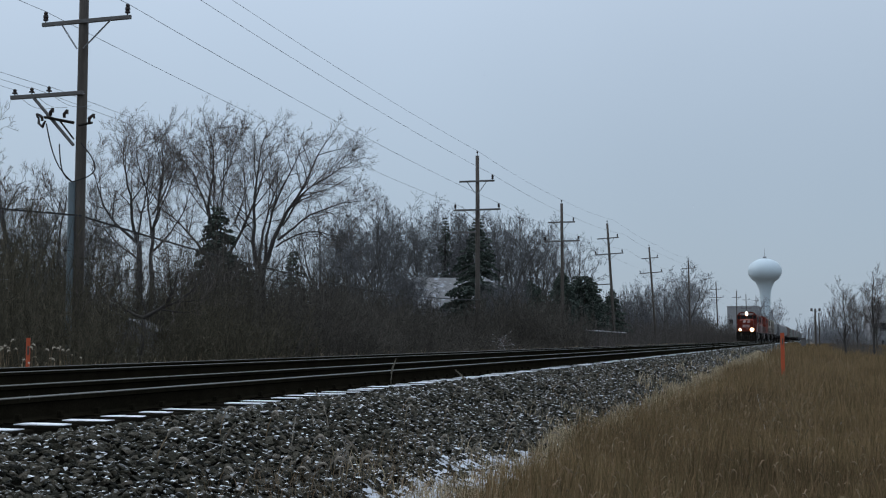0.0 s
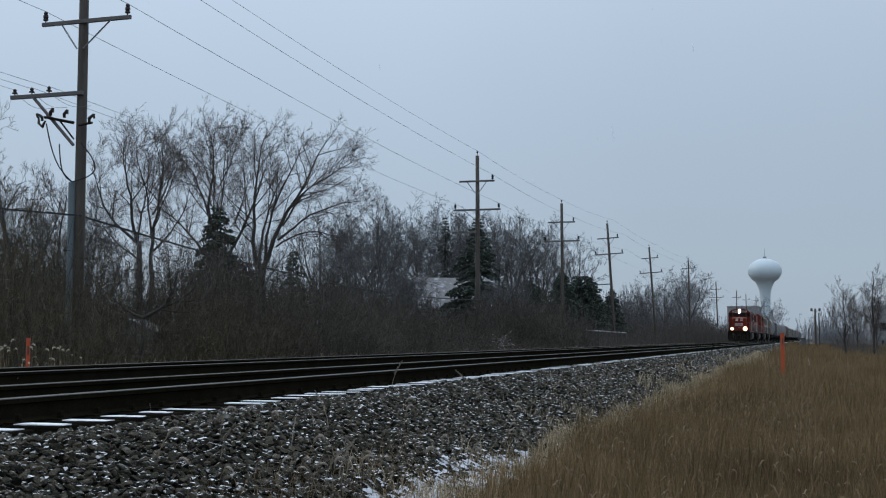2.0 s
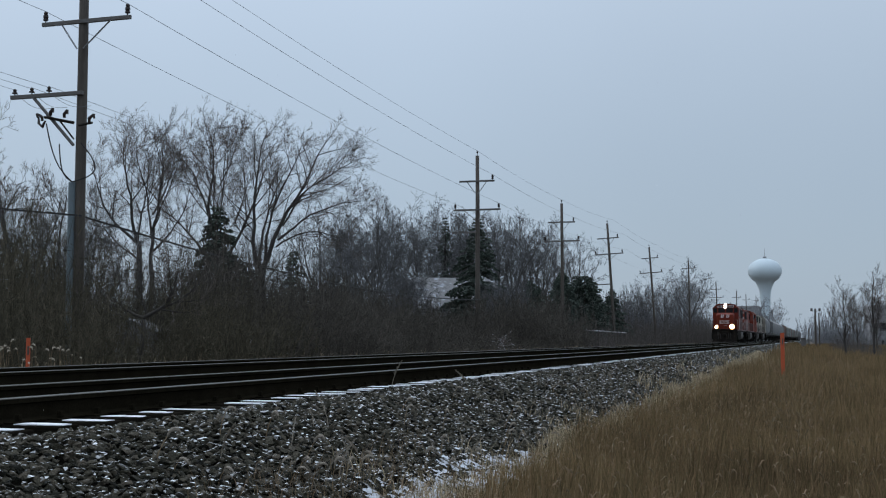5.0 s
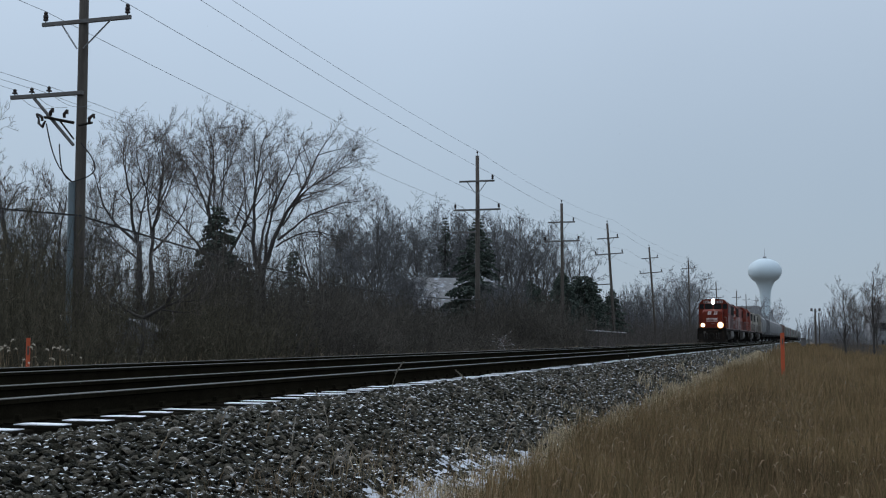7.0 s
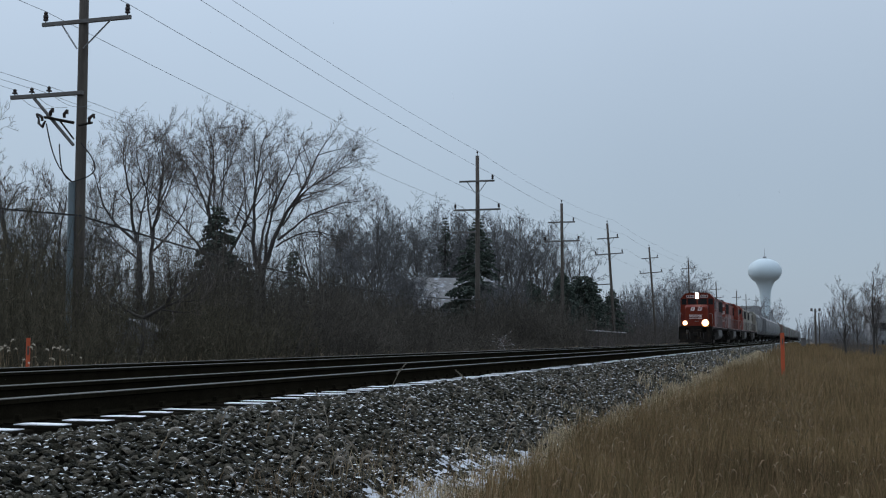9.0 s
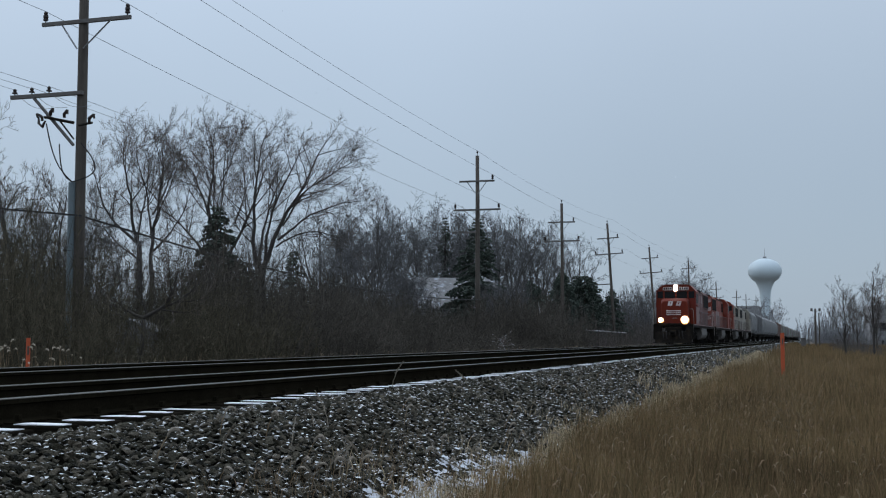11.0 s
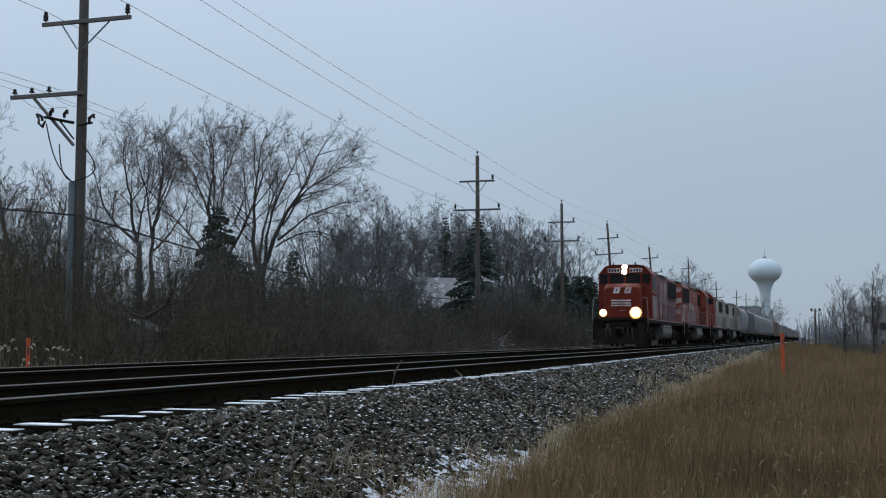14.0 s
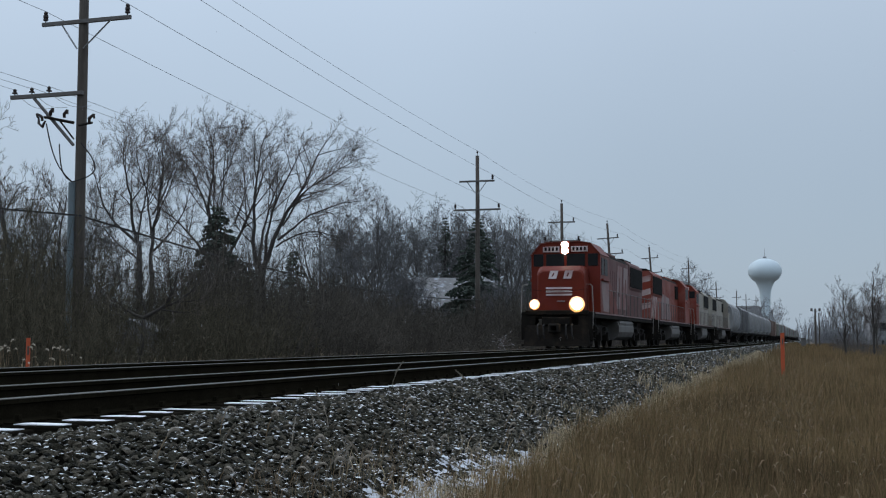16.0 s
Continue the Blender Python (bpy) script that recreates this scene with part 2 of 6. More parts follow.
M_TOWER = material("pale_blue_tower_paint", (0.52, 0.61, 0.65), 0.6, var=0.05, scale=0.2, fine=2, bump=0.0)
M_SIDING = material("weathered_pale_clapboard", (0.27, 0.27, 0.27), 0.7, var=0.08, scale=1, fine=20, bump=0.05)
M_SHINGLE = snow_dusted(material("grey_shingle", (0.17, 0.17, 0.17), 0.9, var=0.25, scale=2, fine=25, bump=0.3), 0.3, 0.7, 1.6, 0.40, (0.32, 0.34, 0.37))
M_CONCRETE = material("grey_concrete", (0.26, 0.265, 0.27), 0.85, var=0.15, scale=1, fine=25, bump=0.2)
M_CAR = material("silver_car_paint", (0.22, 0.23, 0.25), 0.4, 0.3, var=0.05, bump=0.0)
M_CAR2 = material("dark_car_paint", (0.05, 0.055, 0.065), 0.25, 0.3, var=0.05, bump=0.0)
M_TYRE = material("black_rubber", (0.02, 0.02, 0.02), 0.85, var=0.2, bump=0.1)
M_GLASS = material("dark_window_glass", (0.010, 0.011, 0.012), 0.45, var=0.05, bump=0.0, spec=0.12)
M_LAMP = glow("lit_headlight_lens", (1.0, 0.93, 0.78), 28.0)
# Emission for the painted halo around the ditch lights, not a lamp part.
M_DITCH_GLARE = glow("amber_glare_glow", (1.0, 0.42, 0.09), 1.5)
M_DITCH = glow("lit_ditch_light_lens", (1.0, 0.74, 0.38), 32.0)


# ---- mesh helpers ----
class Geo:
    """Gathers vertices and faces for one mesh."""

    def __init__(self):
        self.v, self.f = [], []

    def add(self, verts, faces):
        k = len(self.v)
        self.v.extend(tuple(p) for p in verts)
        self.f.extend(tuple(i + k for i in f) for f in faces)
        return self

    def box(self, x0, x1, y0, y1, z0, z1, c=0.0):
        """A box with its edges chamfered by c."""
        if c <= 0:
            v = [(x, y, z) for x in (x0, x1) for y in (y0, y1) for z in (z0, z1)]
            return self.add(v, [(0, 1, 3, 2), (4, 6, 7, 5), (0, 4, 5, 1), (2, 3, 7, 6), (0, 2, 6, 4), (1, 5, 7, 3)])
        bm = bmesh.new()
        bmesh.ops.create_cube(bm, size=1.0)
        bmesh.ops.scale(bm, vec=(x1 - x0, y1 - y0, z1 - z0), verts=bm.verts)
        bmesh.ops.translate(bm, vec=((x0 + x1) / 2, (y0 + y1) / 2, (z0 + z1) / 2), verts=bm.verts)
        bmesh.ops.bevel(bm, geom=bm.edges[:], offset=c, segments=2, affect="EDGES", profile=0.5)
        return self.take(bm)

    def take(self, bm):
        bm.verts.index_update()
        self.add([v.co[:] for v in bm.verts], [[v.index for v in f.verts] for f in bm.faces])
        bm.free()
        return self

    def prism(self, poly, axis, a, b):
        """Extrudes a polygon of (u, w) along an axis from a to b. Axis x: (y, z); y: (x, z); z: (x, y)."""
        n = len(poly)

        def at(p, h):
            return {"x": (h, p[0], p[1]), "y": (p[0], h, p[1]), "z": (p[0], p[1], h)}[axis]
        v = [at(p, a) for p in poly] + [at(p, b) for p in poly]
        f = [(i, (i + 1) % n, n + (i + 1) % n, n + i) for i in range(n)]
        f += [tuple(range(n - 1, -1, -1)), tuple(range(n, 2 * n))]
        return self.add(v, f)

    def tube(self, pts, radii, n=6, caps=True):
        """A tapered tube along a line of points."""
        pts = [Vector(p) for p in pts]
        if not hasattr(radii, "__len__"):
            radii = [radii] * len(pts)
        rings, v = [], []
        side = None
        for i, p in enumerate(pts):
            d = (pts[min(i + 1, len(pts) - 1)] - pts[max(i - 1, 0)]).normalized()
            if side is None:
                side = d.orthogonal().normalized()
            side = (side - d * side.dot(d)).normalized()
            up = d.cross(side)
            for k in range(n):
                a = 2 * math.pi * k / n
                v.append(p + (side * math.cos(a) + up * math.sin(a)) * radii[i])
        f = []
        for i in range(len(pts) - 1):
            for k in range(n):
                f.append((i * n + k, i * n + (k + 1) % n, (i + 1) * n + (k + 1) % n, (i + 1) * n + k))
        if caps:
            f.append(tuple(range(n - 1, -1, -1)))
            f.append(tuple((len(pts) - 1) * n + k for k in range(n)))
        return self.add(v, f)

    def spike(self, p, e, r):
        """A fine twig: a three-sided point."""
        p, e = Vector(p), Vector(e)
        d = e - p
        a = d.orthogonal().normalized() * r
        b = d.cross(a).normalized() * r
        return self.add([p + a, p - a * 0.5 + b * 0.87, p - a * 0.5 - b * 0.87, e], [(0, 1, 3), (1, 2, 3), (2, 0, 3)])

    def lathe(self, profile, n=24, axis="z", at=(0, 0, 0)):
        """Turns a profile of (radius, height) about an axis."""
        v, f = [], []
        for r, h in profile:
            for k in range(n):
                a = 2 * math.pi * k / n
                c, s = r * math.cos(a), r * math.sin(a)
                p = {"z": (c, s, h), "x": (h, c, s), "y": (c, h, s)}[axis]
                v.append((p[0] + at[0], p[1] + at[1], p[2] + at[2]))
        for i in range(len(profile) - 1):
            for k in range(n):
                f.append((i * n + k, i * n + (k + 1) % n, (i + 1) * n + (k + 1) % n, (i + 1) * n + k))
        f.append(tuple(range(n - 1, -1, -1)))
        f.append(tuple((len(profile) - 1) * n + k for k in range(n)))
        return self.add(v, f)

    def mesh(self, name, mat, smooth=False):
        me = bpy.data.meshes.new(name)
        me.from_pydata(self.v, [], self.f)
        bm = bmesh.new()
        bm.from_mesh(me)
        bmesh.ops.recalc_face_normals(bm, faces=bm.faces)
        bm.to_mesh(me)
        bm.free()
        me.materials.append(mat)
        if smooth:
            me.polygons.foreach_set("use_smooth", [True] * len(me.polygons))
        return me


def raw_mesh(name, verts, faces, mat):
    """A large mesh straight from arrays."""
    me = bpy.data.meshes.new(name)
    me.from_pydata(verts, [], faces)
    me.materials.append(mat)
    return me


def part(name, geo, mat, parent, label="", smooth=False, m=None):
    me = geo if isinstance(geo, bpy.types.Mesh) else geo.mesh(name, mat, smooth)
    ob = new(name, me)
    ob.parent = parent
    if m is not None:
        ob.matrix_basis = m
    return tagged(ob, label)


def thing(name, label, category, m=None, group="", kind=""):
    ob = new(name)
    ob.empty_display_size = 0.3
    if m is not None:
        ob.matrix_basis = m
    return tagged(ob, label, category, group, kind)


def smooth01(a, b, x):
    t = min(1.0, max(0.0, (x - a) / (b - a)))
    return t * t * (3 - 2 * t)
# ---- ground ----
NEAR_TRACK, FAR_TRACK = -6.16, -10.42


def ground_z(x, y):
    z = -0.98 + 0.16 * smooth01(-2.0, 1.8, x) * smooth01(16, 45, y) - 0.10 * (1 - smooth01(8, 24, y))
    z -= 1.5 * smooth01(2.4, 8.0, x)
    if x < -12:
        z = -0.98 + 0.42 * smooth01(-12.6, -14.5, x)
    z += 0.05 * noise.noise((x * 0.6, y * 0.35, 0.0)) + 0.02 * noise.noise((x * 2.1, y * 2.1, 3.0))
    return z


def ground_sheet():
    xs = [-3000, -1500, -700, -300, -150, -90, -60, -45] + [-36 + 2 * i for i in range(12)] + [-12 + 0.5 * i for i in range(41)] + [9, 11, 15, 22, 40, 80, 200, 600, 1500, 3000]
    ys = [-3000, -1000, -300, -100, -40, -15, -5] + [0.5 * i for i in range(80)] + [40 + 2 * i for i in range(41)] + [130, 150, 180, 220, 280, 360, 500, 700, 1000, 1500, 2200, 3500]
    v = [(x, y, ground_z(x, y)) for y in ys for x in xs]
    n = len(xs)
    f = [(j * n + i, j * n + i + 1, (j + 1) * n + i + 1, (j + 1) * n + i) for j in range(len(ys) - 1) for i in range(n - 1)]
    ob = new("ground", raw_mesh("ground", v, f, M_EARTH))
    tagged(ob, "brown earth and dead plant litter under dry grass", "ground", kind="structure")


def bed_z(x):
    prof = [(-14.0, -1.02), (-12.5, -0.30), (-12.0, -0.21), (-4.75, -0.21), (-4.5, -0.26), (-3.1, -0.90), (-2.7, -1.02)]
    for (x0, z0), (x1, z1) in zip(prof, prof[1:]):
        if x0 <= x <= x1:
            return z0 + (z1 - z0) * (x - x0) / (x1 - x0)
    return -1.02


def ballast_bed():
    xs = [-14.0, -13.3, -12.5, -12.0, -11, -9.5, -8.3, -7, -5.5] + [-4.75 + 0.1 * i for i in range(21)]
    ys = [-30, -10, 0] + [2 + 0.12 * i for i in range(200)] + [26 + 0.5 * i for i in range(70)] + [62 + 4 * i for i in range(20)] + [150, 200, 300, 500, 900]
    v = []
    for y in ys:
        for x in xs:
            dz = 0.03 * noise.noise((x * 5, y * 5, 1.0)) + 0.04 * noise.noise((x * 1.2, y * 0.9, 7.0))
            v.append((x, y, bed_z(x) + (dz if x > -4.8 else 0)))
    n = len(xs)
    f = [(j * n + i, j * n + i + 1, (j + 1) * n + i + 1, (j + 1) * n + i) for j in range(len(ys) - 1) for i in range(n - 1)]
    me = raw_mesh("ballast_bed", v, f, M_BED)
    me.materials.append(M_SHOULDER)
    # Far shoulder takes plain stone grey; nearer, the bed keeps its painted gap shade.
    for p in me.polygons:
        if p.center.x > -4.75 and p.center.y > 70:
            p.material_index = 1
    ob = new("ballast_bed", me)
    tagged(ob, "crushed stone railway embankment, near-black for gap shade, dusted with snow", "ballast", kind="structure")
    return ob


def stone_templates(count, seed):
    """Angular broken stones: hulls of a few scattered points."""
    rng = random.Random(seed)
    out = []
    for k in range(count):
        bm = bmesh.new()
        for _ in range(13):
            d = Vector((rng.gauss(0, 1), rng.gauss(0, 1), rng.gauss(0, 1))).normalized() * rng.uniform(0.42, 0.62)
            bm.verts.new((d.x * 1.2, d.y * 0.95, d.z * 0.62))
        hull = bmesh.ops.convex_hull(bm, input=bm.verts[:])
        bmesh.ops.delete(bm, geom=[g for g in hull["geom_interior"] if isinstance(g, bmesh.types.BMVert)], context="VERTS")
        bmesh.ops.recalc_face_normals(bm, faces=bm.faces)
        bm.verts.index_update()
        out.append((np.array([vert.co[:] for vert in bm.verts]), [[vert.index for vert in fc.verts] for fc in bm.faces]))
        bm.free()
    return out


def rot_z_tilt(rng):
    return np.array(Euler((rng.uniform(-0.6, 0.6), rng.uniform(-0.6, 0.6), rng.uniform(0, 6.28))).to_matrix())


def ballast_stones(bed):
    rng = random.Random(11)
    shapes = stone_templates(10, 5)
    verts, faces, k = [], [], 0
    zones = [(-4.0, 5.0, 200, 0.05, 0.10), (5.0, 16.0, 800, 0.034, 0.078), (16.0, 30.0, 360, 0.045, 0.098), (30.0, 62.0, 130, 0.07, 0.13), (62.0, 150.0, 46, 0.11, 0.21)]
    for y0, y1, dens, s0, s1 in zones:
        for _ in range(int((y1 - y0) * 1.95 * dens)):
            x, y = rng.uniform(-4.83, -2.88), rng.uniform(y0, y1)
            if x > -3.15 and noise.noise((x * 2, y * 0.9, 2.0)) > 0.0 - (x + 3.15):
                continue
            s = rng.uniform(s0, s1)
            tv, tf = shapes[rng.randrange(10)]
            z = bed_z(x) + 0.04 * noise.noise((x * 1.2, y * 0.9, 7.0)) + s * rng.uniform(-0.05, 0.36)
            verts.append(tv @ rot_z_tilt(rng).T * s + (x, y, z))
            faces.extend([[i + k for i in f] for f in tf])
            k += len(tv)
    me = raw_mesh("loose_ballast", np.concatenate(verts).tolist(), faces, M_STONE)
    ob = new("loose_ballast", me)
    tagged(ob, "loose dark grey crushed stones with snow between them", "ballast stones", kind="stuff")


def single_stones(bed):
    rng = random.Random(21)
    meshes = []
    for tv, tf in stone_templates(8, 9):
        me = raw_mesh("ballast_stone", (tv * 0.1).tolist(), tf, M_STONE_ONE)
        meshes.append(me)
    for _ in range(300):
        x, y = rng.uniform(-4.6, -3.1), rng.uniform(6.6, 11.5)
        ob = new("ballast_stone", meshes[rng.randrange(8)])
        ob.parent = bed
        s = rng.uniform(0.45, 0.85)
        ob.matrix_basis = Matrix.LocRotScale((x, y, bed_z(x) + 0.035 + 0.04 * noise.noise((x * 1.2, y * 0.9, 7.0))), Euler((rng.uniform(-0.6, 0.6), rng.uniform(-0.6, 0.6), rng.uniform(0, 6.28))), (s, s, s))


def snow_patch(cx, cy, rx, ry, seed, label):
    """A thin ragged sheet of snow at the toe of the ballast."""
    rng = random.Random(seed)
    v, f, idx = [], [], {}
    step = 0.024
    nx, ny = int(rx / step), int(ry / step)
    for j in range(-ny, ny + 1):
        for i in range(-nx, nx + 1):
            x, y = cx + i * step, cy + j * step
            d = math.hypot(i / nx, j / ny) + 0.55 * noise.noise((x * 4, y * 3, seed)) + 0.7 * noise.noise((x * 38, y * 20, seed)) + 0.25 * noise.noise((x * 13, y * 9, seed))
            if d < 0.5:
                idx[i, j] = len(v)
                v.append((x, y, max(bed_z(x), ground_z(x, y)) + 0.04 + 0.03 * (0.5 - d) + 0.02 * noise.noise((x * 9, y * 9, 0))))
    for (i, j) in idx:
        q = [(i, j), (i + 1, j), (i + 1, j + 1), (i, j + 1)]
        if all(p in idx for p in q):
            f.append([idx[p] for p in q])
    ob = new("snow_patch", raw_mesh("snow_patch", v, f, M_SNOW_THIN))
    tagged(ob, label, "snow", group="snow patches on the ballast toe", kind="stuff")


def strip_rail(x, y0, y1, name, parent, label):
    """A flat-bottomed rail: foot, web and head, with a worn running surface."""
    half = [(0.0, -0.172), (0.07, -0.172), (0.07, -0.162), (0.012, -0.145), (0.009, -0.05), (0.034, -0.04), (0.036, -0.008)]
    poly = half[1:] + [(-a, b) for a, b in reversed(half[1:])]
    g = Geo().prism([(x + a, b) for a, b in poly], "y", y0, y1)
    r = part(name, g, M_RAIL, parent, label)
    top = Geo().prism([(x - 0.036, -0.008), (x + 0.036, -0.008), (x + 0.036, -0.004), (x + 0.033, 0.0), (x - 0.033, 0.0), (x - 0.036, -0.004)], "y", y0, y1)
    part("running_surface", top, M_RAIL_TOP, r, "polished steel running surface")
    return r


def track(cx, seed, label, snow):
    rng = random.Random(seed)
    t = thing("railway_track", label, "railway track", group="parallel railway tracks", kind="structure")
    for s in (-0.7525, 0.7525):
        strip_rail(cx + s, -30, 900, "rail", t, "rust-brown steel rail with bright head")
    tie_me = [Geo().box(-1.28, 1.28, -0.11, 0.11, -0.36, -0.172, 0.012).mesh("sleeper", M_TIE) for _ in range(1)]
    plate_me = Geo().box(-0.16, 0.16, -0.09, 0.09, -0.172, -0.160, 0.0).mesh("tie_plate", M_RAIL)
    spike_me = Geo().box(-0.02, 0.02, -0.02, 0.02, -0.165, -0.12, 0.006).mesh("rail_spike", M_RAIL)
    y0 = 4.02 - 0.505 * 26
    n_single = 176
    for k in range(n_single):
        y = y0 + 0.505 * k
        o = rng.uniform(-0.05, 0.05)
        tie = part("sleeper", tie_me[0], None, t, m=pose(cx + o, y, rng.uniform(-0.008, 0.004), 0, 0, rng.uniform(-0.8, 0.8)))
        if 20 < k < 86:
            for s in (-0.7525, 0.7525):
                part("tie_plate", plate_me, None, tie, m=pose(s - o, 0, 0.002))
                if snow and k < 66:
                    part("rail_spike", spike_me, None, tie, m=pose(s - o + 0.095, rng.uniform(-0.05, 0.05), 0.01))
        if snow:
            g = Geo()
            x1 = 1.27 + rng.uniform(-0.06, 0.03)
            x0 = rng.uniform(0.82, 0.98)
            w0, w1 = -0.105 + rng.uniform(0, 0.03), 0.105 - rng.uniform(0, 0.05)
            if rng.random() < 0.06:
                continue
            rag = []
            for u in range(6):
                rag.append((x0 + (x1 - x0) * u / 5 + rng.uniform(-0.02, 0.02), w0 + rng.uniform(0, 0.03)))
            for u in range(5, -1, -1):
                rag.append((x0 + (x1 - x0) * u / 5 + rng.uniform(-0.02, 0.02), w1 - rng.uniform(0, 0.05)))
            g.prism(rag, "z", -0.172, -0.167 + rng.uniform(-0.002, 0.003))
            part("snow_strip", g, M_SNOW, tie, "thin white snow on the sleeper end")
    far = Geo()
    far_snow = Geo()
    for k in range(n_single, 900):
        y = y0 + 0.505 * k
        far.box(cx - 1.28, cx + 1.28, y - 0.11, y + 0.11, -0.3, -0.172)
        if snow:
            far_snow.box(cx + 0.95, cx + 1.27, y - 0.1, y + 0.1, -0.172, -0.158)
    tagged(part("far_sleepers", far, M_TIE, t, "dark timber sleepers"), kind="stuff")
    if snow:
        tagged(part("far_snow_strips", far_snow, M_SNOW, t, "white snow on sleeper ends"), kind="stuff")


def blades(name, label, mat, count, region, h0, h1, width, lean, seed, keep=None, clump=0.8):
    """Many grass blades, each bent and tapering, in one mesh."""
    rng = np.random.default_rng(seed)
    x0, x1, y0, y1 = region
    xs, ys = rng.uniform(x0, x1, count), rng.uniform(y0, y1, count)
    zs = np.empty(count)
    hs = rng.uniform(h0, h1, count)
    ok = np.ones(count, bool)
    for i in range(count):
        x, y = float(xs[i]), float(ys[i])
        c = noise.noise((x * clump, y * clump, seed * 1.7))
        hs[i] *= 1 + 0.45 * c
        if keep is not None and keep(x, y) + 0.3 * c < rng.random() * 0.4 + 0.3:
            ok[i] = False
        zs[i] = max(ground_z(x, y), bed_z(x)) - 0.02
    xs, ys, zs, hs = xs[ok], ys[ok], zs[ok], hs[ok]
    n = len(xs)
    a = rng.uniform(0, 2 * np.pi, n)
    le = lean * rng.uniform(0.2, 1.0, n) * hs
    wx, wy = np.cos(a) * width, np.sin(a) * width
    b2 = rng.uniform(0, 2 * np.pi, n)
    dx, dy = np.cos(b2) * le + 0.05 * hs, np.sin(b2) * le
    droop = rng.uniform(0.0, 0.35, n) * hs * (rng.random(n) < 0.35)
    hs = hs * np.where(rng.random(n) < 0.12, rng.uniform(1.0, 1.45, n), 1.0)
    v = np.zeros((n, 5, 3))
    base = np.stack([xs, ys, zs], 1)
    off = np.stack([wx, wy, np.zeros(n)], 1)
    mid = np.stack([dx * 0.35, dy * 0.35, hs * 0.6], 1)
    v[:, 0], v[:, 1] = base + off, base - off
    v[:, 2], v[:, 3] = base + mid - off * 0.8, base + mid + off * 0.8
    v[:, 4] = base + np.stack([dx, dy, hs - droop], 1)
    tri = np.array([(0, 1, 2), (0, 2, 3), (3, 2, 4)])
    f = (tri[None] + (np.arange(n) * 5)[:, None, None]).reshape(-1, 3)
    me = bpy.data.meshes.new(name)
    me.vertices.add(n * 5)
    me.vertices.foreach_set("co", v.reshape(-1))
    me.loops.add(len(f) * 3)
    me.loops.foreach_set("vertex_index", f.reshape(-1).astype(np.int32))
    me.polygons.add(len(f))
    me.polygons.foreach_set("loop_start", np.arange(0, len(f) * 3, 3, dtype=np.int32))
    me.update(calc_edges=True)
    me.materials.append(mat)
    ob = new(name, me)
    return tagged(ob, label, "grass", kind="stuff")


def seed_tips(name, label, mat, count, region, h0, h1, seed):
    """Taller stems with a narrow seed head, bent over at the tip."""
    rng = random.Random(seed)
    g = Geo()
    x0, x1, y0, y1 = region
    for _ in range(count):
        x, y = rng.uniform(x0, x1), rng.uniform(y0, y1)
        if x < edge_x(y) + 0.2 or noise.noise((x * 0.9, y * 0.7, 5.0)) + rng.uniform(-0.35, 0.35) < -0.1:
            continue
        z, h = ground_z(x, y), rng.uniform(h0, h1)
        a, ln = rng.uniform(0, 6.28), rng.uniform(0.03, 0.11)
        c, s = math.cos(a), math.sin(a)
        top = Vector((x + c * ln, y + s * ln, z + h))
        g.spike((x, y, z), top, 0.003)
        bend = top + Vector((c * 0.06, s * 0.06, rng.uniform(-0.03, 0.06)))
        g.tube([top - Vector((0, 0, 0.015)), top.lerp(bend, 0.5) + Vector((0, 0, 0.012)), bend], [0.002, 0.0065, 0.001], 3, caps=False)
    ob = new(name, raw_mesh(name, g.v, g.f, mat))
    return tagged(ob, label, "grass", kind="stuff")


def edge_x(y):
    return -2.85 - 0.010 * y + 0.25 * noise.noise((y * 0.35, 0.0, 4.0))


